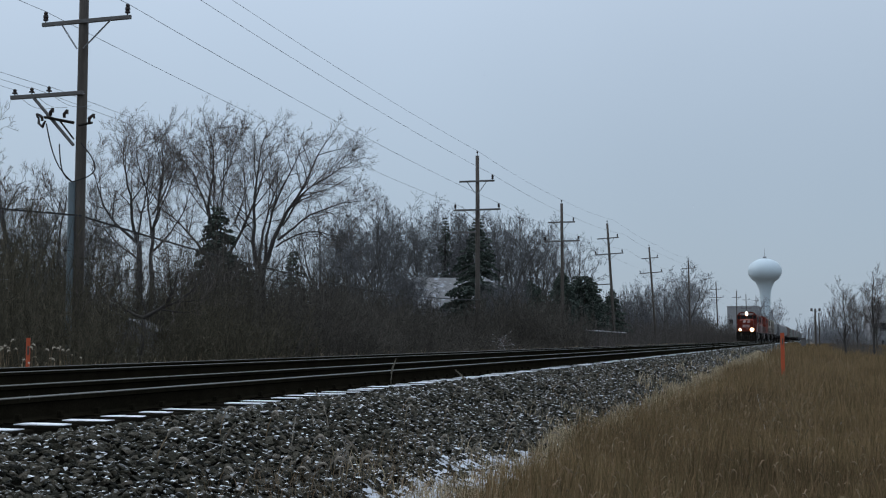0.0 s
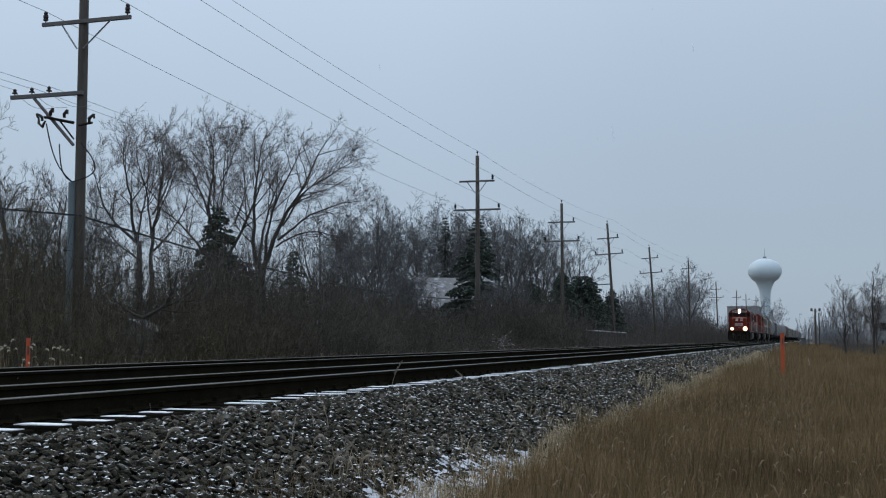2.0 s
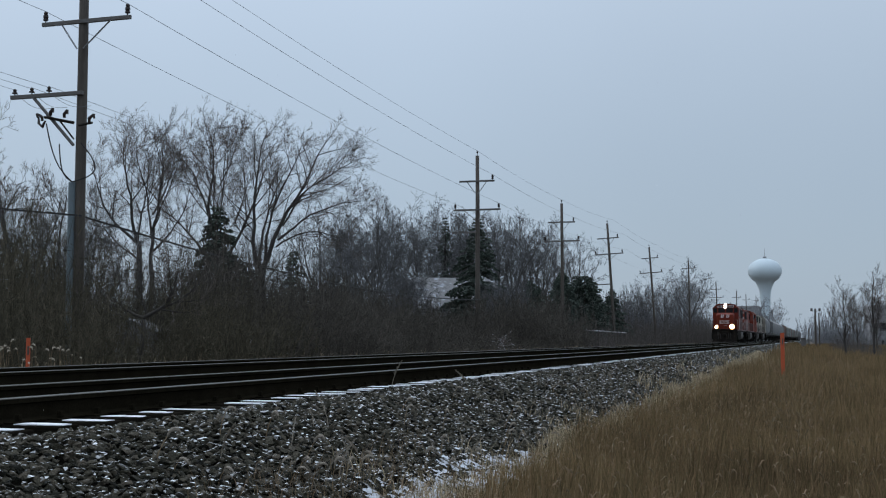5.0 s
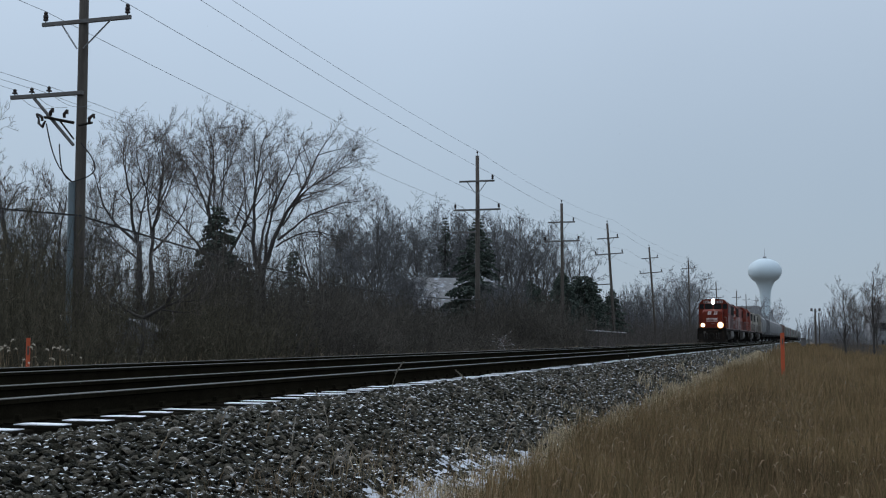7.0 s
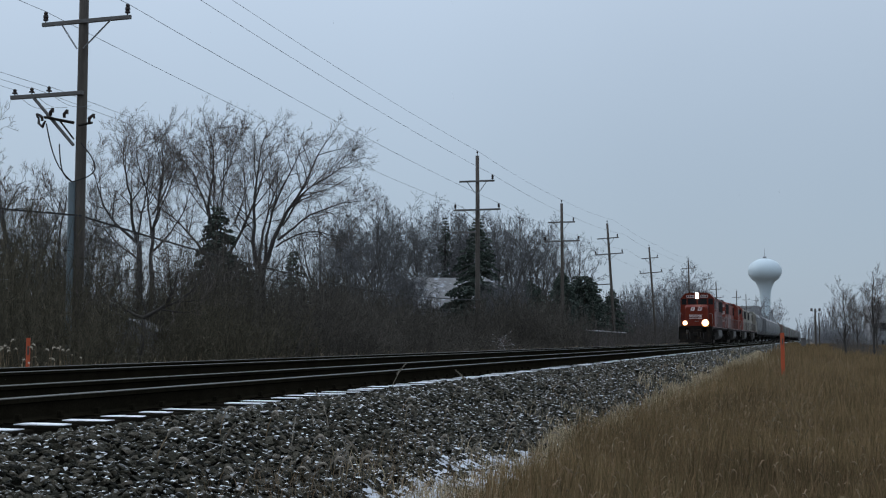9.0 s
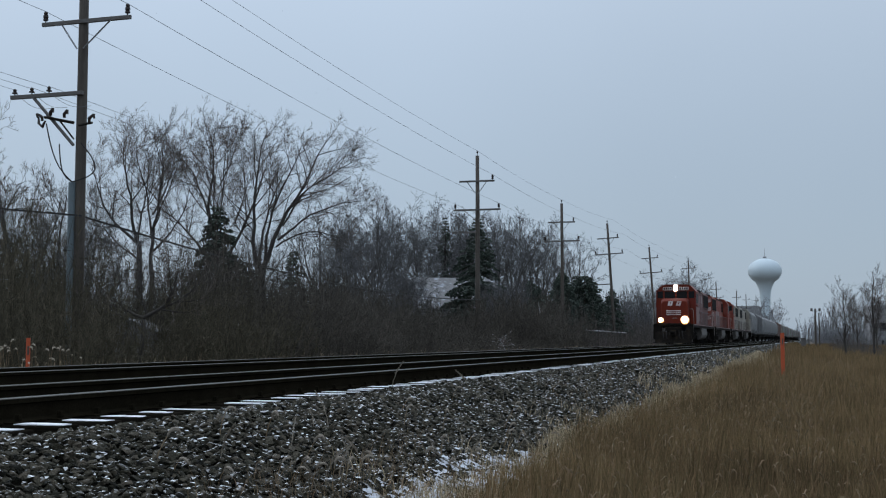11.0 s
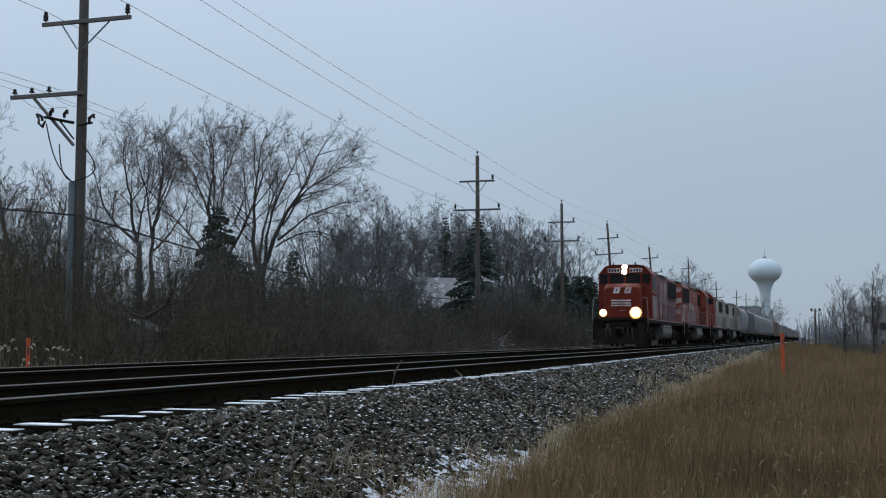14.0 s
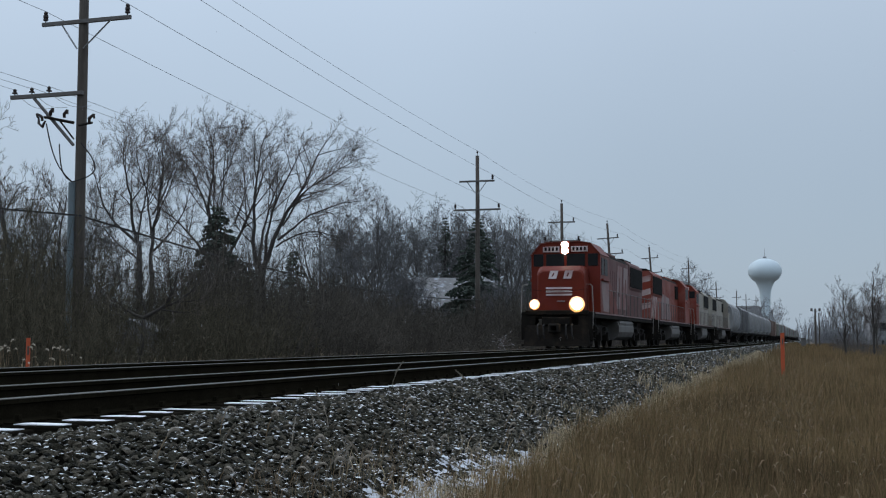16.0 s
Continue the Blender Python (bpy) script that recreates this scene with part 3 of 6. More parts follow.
def meadow():
    def brown(x, y):
        return 1.0 if x > edge_x(y) + 0.75 else (0.45 if x > edge_x(y) + 0.3 else 0.0)

    def straw(x, y):
        d = x - edge_x(y)
        return 1.0 if -0.1 < d < 1.8 else (0.23 if -0.75 < d <= -0.1 else 0.0)
    blades("meadow_grass", "dense dry reddish-brown meadow grass", M_GRASS, 60000, (-3.2, 1.6, 6.5, 20), 0.28, 0.52, 0.0035, 0.35, 1, brown)
    blades("meadow_grass", "dense dry reddish-brown meadow grass", M_GRASS, 48000, (-3.3, 3.4, 20, 48), 0.32, 0.58, 0.006, 0.35, 2, brown)
    blades("meadow_grass", "dense dry reddish-brown meadow grass", M_GRASS, 30000, (-3.6, 6.0, 48, 120), 0.28, 0.5, 0.012, 0.35, 3, brown)
    blades("meadow_grass", "dense dry reddish-brown meadow grass", M_GRASS, 16000, (-2.8, 5.0, -6.0, 6.5), 0.2, 0.42, 0.005, 0.35, 8, brown)
    blades("verge_grass", "pale straw-coloured grass at the ballast edge", M_STRAW, 32000, (-3.9, -1.0, 6.5, 22), 0.07, 0.27, 0.0035, 0.8, 4, straw)
    blades("verge_grass", "pale straw-coloured grass at the ballast edge", M_STRAW, 66000, (-4.6, -1.0, 22, 90), 0.11, 0.31, 0.007, 0.5, 5, straw)
    blades("meadow_grass", "dense dry reddish-brown meadow grass", M_GRASS, 22000, (-4.2, 14.0, 120, 270), 0.3, 0.55, 0.03, 0.35, 9, brown)
    seed_tips("seed_tips", "tan drooping seed heads above the dry grass", M_SEED_TIP, 1900, (-2.6, 1.6, 6.5, 22), 0.34, 0.6, 11)
    seed_tips("seed_tips", "tan drooping seed heads above the dry grass", M_SEED_TIP, 2200, (-2.9, 3.0, 22, 48), 0.36, 0.62, 12)
    blades("ballast_tufts", "fine dry grass growing out of the ballast", M_SEED_TIP, 1500, (-3.75, -2.95, 7.0, 11.5), 0.08, 0.30, 0.0018, 1.0, 14, lambda x, y: 0.5, 2.2)
    blades("ballast_tufts", "fine dry grass growing out of the ballast", M_SEED_TIP, 900, (-4.3, -3.2, 18, 45), 0.08, 0.26, 0.004, 1.0, 15, lambda x, y: 0.45, 1.1)
    blades("far_verge_grass", "pale dry grass along the far side of the tracks", M_STRAW, 11000, (-18.5, -13.6, 18, 190), 0.1, 0.5, 0.009, 0.5, 6)
# ---- trees and brush ----
def grow(geo_limb, geo_twig, rng, p, d, length, radius, level, top, pull, dens=1.0, thick=1.0):
    """One branch with its side branches: limbs into one mesh, fine twigs into the other."""
    segs = (7, 6, 4, 2, 2)[min(level, 4)]
    wob = (0.10, 0.16, 0.22, 0.26, 0.28)[min(level, 4)]
    pts, rad = [p.copy()], [radius]
    d = d.normalized()
    for i in range(segs):
        d = (d + Vector((rng.gauss(0, wob), rng.gauss(0, wob), rng.gauss(0, wob * 0.7))) + pull * (0.06 + 0.03 * level)).normalized()
        p = p + d * (length / segs)
        pts.append(p.copy())
        rad.append(max(0.005 * thick, radius * (1 - 0.75 * (i + 1) / segs)))
    if level == 4:
        geo_twig.spike(pts[0], pts[-1], 0.0075 * thick)
        return
    (geo_limb if level < 2 else geo_twig).tube(pts, rad, 6 if level == 0 else (5 if level == 1 else 3), caps=False)
    if level >= top:
        return
    kids = int((7, 7, 6, 5, 4)[min(level, 4)] * dens + rng.random())
    for k in range(kids):
        t = 0.25 + 0.75 * (k + rng.random()) / kids
        i = min(segs - 1, int(t * segs))
        q = pts[i].lerp(pts[i + 1], t * segs - i)
        axis = (pts[i + 1] - pts[i]).normalized()
        side = axis.orthogonal().normalized()
        side.rotate(Matrix.Rotation(rng.uniform(0, 6.28), 3, axis))
        spread = rng.uniform(0.45, 0.95)
        nd = axis * math.cos(spread) + side * math.sin(spread)
        grow(geo_limb, geo_twig, rng, q, nd, length * rng.uniform(0.38, 0.62) * (1.1 - 0.35 * t), max(0.007 * thick, rad[i] * rng.uniform(0.45, 0.65)), level + 1, top, pull, dens, thick)


def bare_tree(label, m, seed, trunk, limbs, top=4, pull=(0, 0, 1), dens=1.0, group="", size=1.0, bark=None, twig=None, thick=1.0):
    """A leafless tree: trunk = (height, radius, lean); limbs = (start height, azimuth, rise, length, radius)."""
    rng = random.Random(seed)
    t = thing("bare_tree", label, "tree", m, group)
    gl, gt, gk = Geo(), Geo(), Geo()
    h, r, (lx, ly) = trunk
    pts = [Vector((lx * s * s + 0.06 * math.sin(5 * s), ly * s * s, h * s - 0.3 * (s == 0))) for s in (0, 0.08, 0.25, 0.45, 0.65, 0.85, 1.0)]
    gk.tube(pts, [r * 1.5, r * 1.15, r, r * 0.92, r * 0.85, r * 0.75, r * 0.62], 9)
    for z, az, rise, length, lr in limbs:
        s = min(1.0, z / h)
        p = Vector((lx * s * s, ly * s * s, z))
        a, e = radians(az), radians(rise)
        grow(gl, gt, rng, p, Vector((math.cos(a) * math.cos(e), math.sin(a) * math.cos(e), math.sin(e))), length * size, lr * 1.05, 0, top, Vector(pull), dens, thick)
    part("trunk", gk, bark or M_BARK, t, "dark bark trunk" if not bark else "pale grey trunk", True)
    tagged(part("crown", gl, bark or M_BARK, t, "spreading leafless limbs", True), kind="stuff")
    tw = part("twig_spray", raw_mesh("twig_spray", gt.v, gt.f, twig or M_TWIG), None, t, "fine bare twigs")
    tagged(tw, kind="stuff")
    return t


def ramify(gl, gt, rng, pts, rad, level, sweep, counts, first=0.3, thick=1.0):
    """Side branches along a branch, each arching upward, down to single twigs."""
    n = len(pts) - 1
    length = sum((pts[i + 1] - pts[i]).length for i in range(n))
    kids = counts[level]
    for k in range(kids):
        t = first + (1 - first) * (k + rng.random()) / kids
        i = min(n - 1, int(t * n))
        q = pts[i].lerp(pts[i + 1], t * n - i)
        axis = (pts[i + 1] - pts[i]).normalized()
        side = axis.orthogonal().normalized()
        side.rotate(Matrix.Rotation(rng.uniform(0, 6.28), 3, axis))
        s = rng.uniform(0.5, 1.05)
        d = axis * math.cos(s) + side * math.sin(s)
        ln = length * rng.uniform(0.28, 0.50) * (1.1 - 0.5 * t)
        ln = max(ln, (1.3, 0.75, 0.45, 0.28)[level] * rng.uniform(0.7, 1.3))
        if level == 3:
            gt.spike(q, q + (d + sweep * 0.5).normalized() * ln, 0.0065 * thick)
            continue
        segs = (5, 3, 2)[level]
        r0 = min(rad[i] * 0.6, (0.045, 0.02, 0.011)[level] * thick)
        bp, br, p = [q.copy()], [r0], q
        for j in range(segs):
            w = (0.10, 0.13, 0.16)[level]
            d = (d + Vector((rng.gauss(0, w), rng.gauss(0, w), rng.gauss(0, w))) + sweep * (0.09 + 0.06 * level)).normalized()
            p = p + d * ln / segs
            bp.append(p.copy())
            br.append(max(0.0055 * thick, r0 * (1 - 0.72 * (j + 1) / segs)))
        (gl if level == 0 else gt).tube(bp, br, (5, 3, 3)[level], caps=False)
        ramify(gl, gt, rng, bp, br, level + 1, sweep, counts, 0.2, thick)


def arched_tree(label, m, seed, trunks, limbs, sweep=(0.15, 0, 0.9), counts=(9, 6, 5, 4), group="", thick=1.0, size=0.9, bark=None, twig=None):
    """A leafless tree of long curved limbs. trunks: (foot, top offset, height, radius);
    limbs: (offset, height, first and last slope in degrees, lean in depth, length, radius)."""
    rng = random.Random(seed)
    t = thing("bare_tree", label, "tree", m, group)
    gl, gt, gk = Geo(), Geo(), Geo()
    for x0, x1, h, r in trunks:
        us = (0, 0.06, 0.3, 0.55, 0.8, 1.0)
        gk.tube([(x0 + (x1 - x0) * u + 0.05 * math.sin(6 * u + seed), 0.04 * math.sin(9 * u), h * u - 0.3 * (u == 0)) for u in us], [r * 1.5, r * 1.15, r, r * 0.92, r * 0.85, r * 0.75], 9)
    for x0, z0, a0, a1, lean, length, r in limbs:
        p = Vector((x0, 0, z0 - 0.05))
        r *= 0.8
        pts, rad, segs = [p.copy()], [r], 9
        bend = rng.uniform(-8, 8)
        for i in range(segs):
            u = (i + 0.5) / segs
            a = radians(a0 + (a1 - a0) * u + bend * math.sin(6.28 * u) + rng.gauss(0, 5))
            le = radians(lean + rng.gauss(0, 6))
            p = p + Vector((math.cos(a) * math.cos(le), math.sin(le), math.sin(a) * math.cos(le))) * (length * size / segs)
            pts.append(p.copy())
            rad.append(max(0.012, r * (1 - 0.85 * (i + 1) / segs)))
        gl.tube(pts, rad, 7, caps=False)
        ramify(gl, gt, rng, pts, rad, 0, Vector(sweep), counts, 0.28, thick)
    part("trunk", gk, bark or M_BARK, t, "dark bark trunk", True)
    tagged(part("crown", gl, bark or M_BARK, t, "spreading leafless limbs", True), kind="stuff")
    tagged(part("twig_spray", raw_mesh("twig_spray", gt.v, gt.f, twig or M_TWIG), None, t, "fine bare twigs"), kind="stuff")
    return t


def spruce(label, m, seed, height, width, dens=1.0):
    """A conifer: a straight trunk, drooping boughs in whorls, and sprays of needles along them."""
    rng = random.Random(seed)
    t = thing("spruce_tree", label, "tree", m, "evergreens in the thicket")
    gk, gb, gn = Geo(), Geo(), Geo()
    gk.tube([(0, 0, -0.3), (0, 0, height * 0.5), (0, 0, height)], [0.018 * height, 0.011 * height, 0.01], 8)
    z = 0.06 * height
    while z < height * 0.985:
        f = 1 - z / height
        reach = width * 0.5 * (f ** (0.45 if width > 0.9 * height else 0.8)) * rng.uniform(0.75, 1.1) + 0.08
        for k in range(int(4 * dens) + 2):
            a = rng.uniform(0, 6.28)
            ln = reach * rng.uniform(0.65, 1.1)
            c, s = math.cos(a), math.sin(a)
            pts = [Vector((c * ln * u, s * ln * u, z + ln * (0.12 * u - 0.42 * u * u) + 0.08 * ln * (u > 0.9))) for u in (0, 0.35, 0.7, 1.0)]
            gb.tube(pts, [0.03, 0.02, 0.012, 0.006], 3, caps=False)
            for q in range(int(8 * dens * ln + 5)):
                u = rng.uniform(0.15, 1.0)
                i = min(2, int(u * 3))
                p = pts[i].lerp(pts[i + 1], u * 3 - i)
                sl = rng.uniform(0.22, 0.46) * (0.6 + 0.2 * ln)
                da = a + rng.uniform(-1.3, 1.3)
                d = Vector((math.cos(da), math.sin(da), rng.uniform(-0.75, 0.15))) * sl
                w = Vector((-math.sin(da), math.cos(da), rng.uniform(-0.8, 0.8))) * sl * 0.15
                up = Vector((0, 0, -sl * 0.42))
                gn.add([p + w * 0.4, p - w * 0.4, p + d * 0.55 + w, p + d * 0.55 - w, p + d, p + d * 0.5 + up], [(0, 2, 5), (2, 4, 5), (4, 3, 5), (3, 1, 5), (1, 0, 5), (0, 1, 3, 4, 2)])
        z += min(0.3, height * 0.028) * rng.uniform(0.7, 1.3)
    part("trunk", gk, M_BARK, t)
    tagged(part("bough_frame", gb, M_BARK, t), kind="stuff")
    tagged(part("needles", raw_mesh("needles", gn.v, gn.f, M_NEEDLE), None, t, "dark blue-green needles"), kind="stuff")
    return t


def shrub_template(rng, stems, height, twigs, thick=1.0):
    """One bush of many thin stems and twigs, as arrays."""
    g = Geo()
    for _ in range(stems):
        a, r0 = rng.uniform(0, 6.28), 0.75 * math.sqrt(rng.random())
        p = Vector((math.cos(a) * r0, math.sin(a) * r0, -0.1))
        lean = rng.uniform(0.0, 0.45)
        d = Vector((math.cos(a) * lean, math.sin(a) * lean, 1)).normalized()
        ln = height * rng.uniform(0.45, 1.05) * (1.1 - 0.35 * r0)
        pts, rad = [p.copy()], [0.004 * thick]
        for i in range(3):
            d = (d + Vector((rng.gauss(0, 0.2), rng.gauss(0, 0.2), 0.03))).normalized()
            p = p + d * ln / 3
            pts.append(p.copy())
            rad.append((0.004 - 0.001 * (i + 1)) * thick)
        g.tube(pts, rad, 3, caps=False)
        for _ in range(twigs):
            u = 0.12 + 0.88 * rng.random() ** 0.75
            i = min(2, int(u * 3))
            q = pts[i].lerp(pts[i + 1], u * 3 - i)
            dd = Vector((rng.gauss(0, 0.55), rng.gauss(0, 0.55), rng.uniform(-0.05, 1.0))).normalized()
            g.spike(q, q + dd * ln * rng.uniform(0.08, 0.26), 0.0031 * thick)
    return np.array([p[:] for p in g.v]), g.f


def thicket(name, label, spots, seed, stems, twigs, thick=1.0, mat=None, count_templates=5):
    """Bushes set at the given spots (x, y, height), all in one mesh."""
    rng = random.Random(seed)
    temps = [shrub_template(rng, stems, 1.0, twigs, thick) for _ in range(count_templates)]
    vs, fs, k = [], [], 0
    for x, y, h, w in spots:
        tv, tf = temps[rng.randrange(count_templates)]
        a = rng.uniform(0, 6.28)
        c, s = math.cos(a), math.sin(a)
        q = tv * (w, w, h)
        q = np.stack([q[:, 0] * c - q[:, 1] * s + x, q[:, 0] * s + q[:, 1] * c + y, q[:, 2] + ground_z(x, y)], 1)
        vs.append(q)
        fs.extend([[i + k for i in f] for f in tf])
        k += len(tv)
    ob = new(name, raw_mesh(name, np.concatenate(vs).tolist(), fs, mat or M_BRUSH))
    return tagged(ob, label, "brush", kind="stuff")


def brush_height(y):
    """How tall the thicket stands along the line."""
    return 4.3 + 1.9 * smooth01(58, 42, y) + 1.5 * noise.noise((y * 0.11, 0.0, 9.0)) + 1.4 * smooth01(76, 90, y) - 1.0 * smooth01(118, 126, y) * smooth01(140, 132, y)


def thickets():
    rng = random.Random(77)
    near, mid, far, wild = [], [], [], []
    # two narrow gaps through which pale sheds show
    def gap(x, y):
        if 0.54 < -x / y < 0.61 and -25 < x and y < 47:
            return 0.12
        return 0.6 if 0.262 < -x / y < 0.322 else 1.0
    for _ in range(250):
        x, y = rng.uniform(-29, -17.6), rng.uniform(24, 62)
        near.append((x, y, gap(x, y) * brush_height(y) * rng.choice((0.45, 0.7, 0.9, 1.0, 1.1)) * rng.uniform(0.85, 1.1) * (0.5 + 0.5 * smooth01(-17.6, -22, x)), rng.uniform(1.6, 2.8)))
    for _ in range(150):
        x, y = rng.uniform(-29, -18.0), rng.uniform(60, 102)
        mid.append((x, y, gap(x, y) * brush_height(y) * rng.choice((0.5, 0.75, 0.9, 1.05, 1.15)) * rng.uniform(0.85, 1.15) * (0.6 + 0.4 * smooth01(-18, -23, x)), rng.uniform(1.9, 3.4)))
    for _ in range(200):
        x, y = rng.uniform(-31, -18.5), 100 + 260 * rng.random() ** 1.4
        low = 0.5 if 116 < y < 192 and x > -27 else 1.0
        far.append((x, y, low * gap(x, y) * brush_height(y) * rng.uniform(0.6, 1.1) * (1 + 0.2 * smooth01(180, 300, y)), rng.uniform(1.9, 3.2)))
    for _ in range(280):
        x, y = rng.uniform(-56, -29), rng.uniform(38, 200)
        if 0.41 < -x / y < 0.49 and rng.random() < 0.6:
            continue
        if 0.25 < -x / y < 0.32 and y < 142 or -44 < x < -30 and 121 < y < 141:
            continue
        wild.append((x, y, (rng.uniform(3.8, 5.8) if y < 60 else rng.uniform(2.8, 4.8) if y < 112 else rng.uniform(4.5, 8.5)) * (1 + 0.25 * smooth01(80, 130, y)), rng.uniform(2.4, 3.8)))
    for _ in range(90):
        x, y = rng.uniform(-50, -31), rng.uniform(140, 215)
        wild.append((x, y, rng.uniform(7.0, 11.0), rng.uniform(2.6, 4.0)))
    thicket("brush_thicket", "dense olive-brown leafless thicket beside the tracks", [b for b in near if b[1] < 41], 1, 54, 16, 0.9, M_BRUSH_WARM)
    thicket("brush_thicket", "dense brown leafless thicket beside the tracks", [b for b in near if b[1] >= 41], 6, 54, 16, 1.0)
    thicket("brush_thicket", "dense brown leafless thicket beside the tracks", mid, 5, 50, 15, 1.4)
    thicket("brush_thicket", "brown leafless thicket farther along the line", far, 2, 34, 9, 2.2, M_BRUSH_GREY)
    thicket("wood_undergrowth", "tall bare saplings and undergrowth of the wood", wild, 3, 28, 15, 1.8, M_BRUSH_GREY)
    # No mist in the air: the pale and grey twig colours stand for it.
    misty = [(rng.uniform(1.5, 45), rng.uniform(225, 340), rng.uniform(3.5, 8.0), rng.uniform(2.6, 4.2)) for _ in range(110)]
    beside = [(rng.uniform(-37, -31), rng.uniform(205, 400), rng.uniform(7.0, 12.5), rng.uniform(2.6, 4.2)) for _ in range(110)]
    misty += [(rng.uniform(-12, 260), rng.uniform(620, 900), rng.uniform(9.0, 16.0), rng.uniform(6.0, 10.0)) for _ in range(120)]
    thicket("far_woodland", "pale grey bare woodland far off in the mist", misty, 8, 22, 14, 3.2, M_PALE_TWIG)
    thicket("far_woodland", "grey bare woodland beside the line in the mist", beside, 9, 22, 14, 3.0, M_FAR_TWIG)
    right = [(rng.uniform(2.0, 12), rng.uniform(80, 160), rng.uniform(1.0, 2.6), rng.uniform(1.0, 2.0)) for _ in range(110)]
    thicket("trackside_bushes", "low bare bushes behind the meadow", right, 4, 22, 9, 1.6, M_BRUSH_GREY)


def woods():
    """The single trees, by place on the plan."""
    # three broad trees behind the brush
    arched_tree("broad bare tree forking low with wide crown", pose(-33, 71.8, -0.7, 0, 0, 16.5), 4, [(0.1, 0.0, 5.5, 0.27)],
                [(0.0, 5.3, 112, 62, 0, 10.0, 0.18), (0.0, 5.4, 58, 68, 4, 10.3, 0.20), (1.0, 7.3, 44, 0, -8, 6.6, 0.10), (0.9, 6.9, 36, -32, 12, 5.6, 0.08),
                 (1.9, 9.4, 48, 30, 6, 5.6, 0.09), (-0.1, 5.6, 85, 72, 26, 9.0, 0.13), (0.2, 5.8, 76, 66, -24, 9.0, 0.12), (-0.4, 7.0, 140, 96, 8, 3.6, 0.06), (1.3, 8.2, 62, 46, 16, 6.6, 0.09)], sweep=(0.3, 0, 0.55))
    arched_tree("tall bare tree with several upright stems", pose(-37, 73.5, -0.7, 0, 0, 16.5), 8, [(0.2, 0.1, 5.8, 0.30)],
                [(0.0, 5.7, 126, 146, -4, 7.4, 0.13), (-0.3, 8.6, 112, 122, 6, 6.4, 0.11), (0.1, 5.6, 97, 84, 0, 10.4, 0.19), (0.3, 5.6, 52, 86, -6, 9.4, 0.16), (-0.1, 10.6, 104, 98, 10, 4.6, 0.08),
                 (0.2, 11.0, 68, 60, -8, 4.2, 0.07), (0.1, 6.0, 100, 92, 26, 9.0, 0.12), (0.2, 6.2, 80, 88, -24, 8.6, 0.11), (1.2, 8.6, 74, 100, 14, 6.0, 0.08)], sweep=(0.1, 0, 0.7))
    arched_tree("bare tree with twin trunks above the brush", pose(-33, 57.1, -0.7, 0, 0, 16.5), 15, [(0.15, -0.1, 6.1, 0.17), (0.6, 0.6, 4.6, 0.17)],
                [(-0.1, 6.0, 128, 112, 0, 5.4, 0.11), (-0.1, 6.0, 106, 92, 4, 6.2, 0.12), (0.6, 4.5, 90, 78, 0, 7.9, 0.14), (0.65, 5.6, 42, 74, -6, 4.6, 0.08), (-0.1, 5.9, 94, 84, 24, 6.2, 0.09),
                 (0.6, 6.2, 100, 88, -22, 5.6, 0.08), (-0.1, 5.2, 150, 120, 10, 4.0, 0.07), (0.62, 7.5, 62, 84, 14, 4.2, 0.07)], sweep=(0.05, 0, 0.7))
    # low crooked branches by the near utility pole
    arched_tree("low crooked bare tree with a sprawling broken branch", pose(-19.6, 34.2, -0.6, 0, 0, 16.5), 23, [(-0.1, 0.0, 1.75, 0.075)],
                [(0.0, 1.7, 150, 138, 0, 1.5, 0.07), (0.0, 1.7, 24, 84, 0, 2.0, 0.085), (0.1, 1.75, 104, 94, 5, 1.5, 0.04), (0.6, 2.0, 20, 50, 0, 1.6, 0.045)], counts=(5, 4, 3, 2))
    # tall shrubs with many upright stems
    sh = arched_tree("tall many-stemmed bare shrub in the thicket", pose(-33.4, 85, -0.7, 0, 0, 16.5), 61, [(0.0, 0.0, 1.6, 0.12)],
                     [(-0.1, 1.2, 118, 104, -12, 5.6, 0.08), (0.0, 1.5, 102, 96, 10, 6.6, 0.09), (0.1, 1.5, 88, 84, -8, 7.0, 0.09), (0.1, 1.4, 72, 80, 14, 6.4, 0.08), (0.1, 1.2, 58, 72, -10, 5.2, 0.07), (0.0, 1.3, 92, 98, 26, 5.6, 0.07), (0.0, 1.3, 84, 78, -26, 5.6, 0.07)],
                     sweep=(0.0, 0, 0.7), counts=(8, 6, 5, 3), group="tall shrubs of the thicket", thick=1.1, bark=M_GREY_BARK, twig=M_FAR_TWIG)
    for x, y, s, turn in ((-33.0, 90, 0.7, 70), (-33.6, 100, 0.75, 160), (-27.4, 40, 0.72, 250), (-28.4, 45, 0.8, 20), (-30, 66, 0.62, 120), (-27, 84, 0.75, 200), (-25.0, 102, 0.7, 310), (-26.5, 108, 0.8, 60), (-29, 76, 0.6, 280)):
        ob = copy_thing(sh, pose(x, y, -0.7, 0, 0, turn))
        ob.scale = (s, s, s)
    # Trees b and c, like the shrubs, take bark and twigs lightened as haze.
    g = "smaller bare trees of the wood"
    a = bare_tree("slender bare tree in the wood", pose(-38, 57.1, -0.7), 31, (3.2, 0.13, (0.2, 0)),
            [(2.4, 170, 55, 5.2, 0.09), (3.0, 20, 62, 5.6, 0.09), (3.2, 100, 76, 6.4, 0.10), (2.8, 260, 60, 5.0, 0.08)], group=g, pull=(0, 0, 1), size=0.9, dens=0.85, thick=1.1)
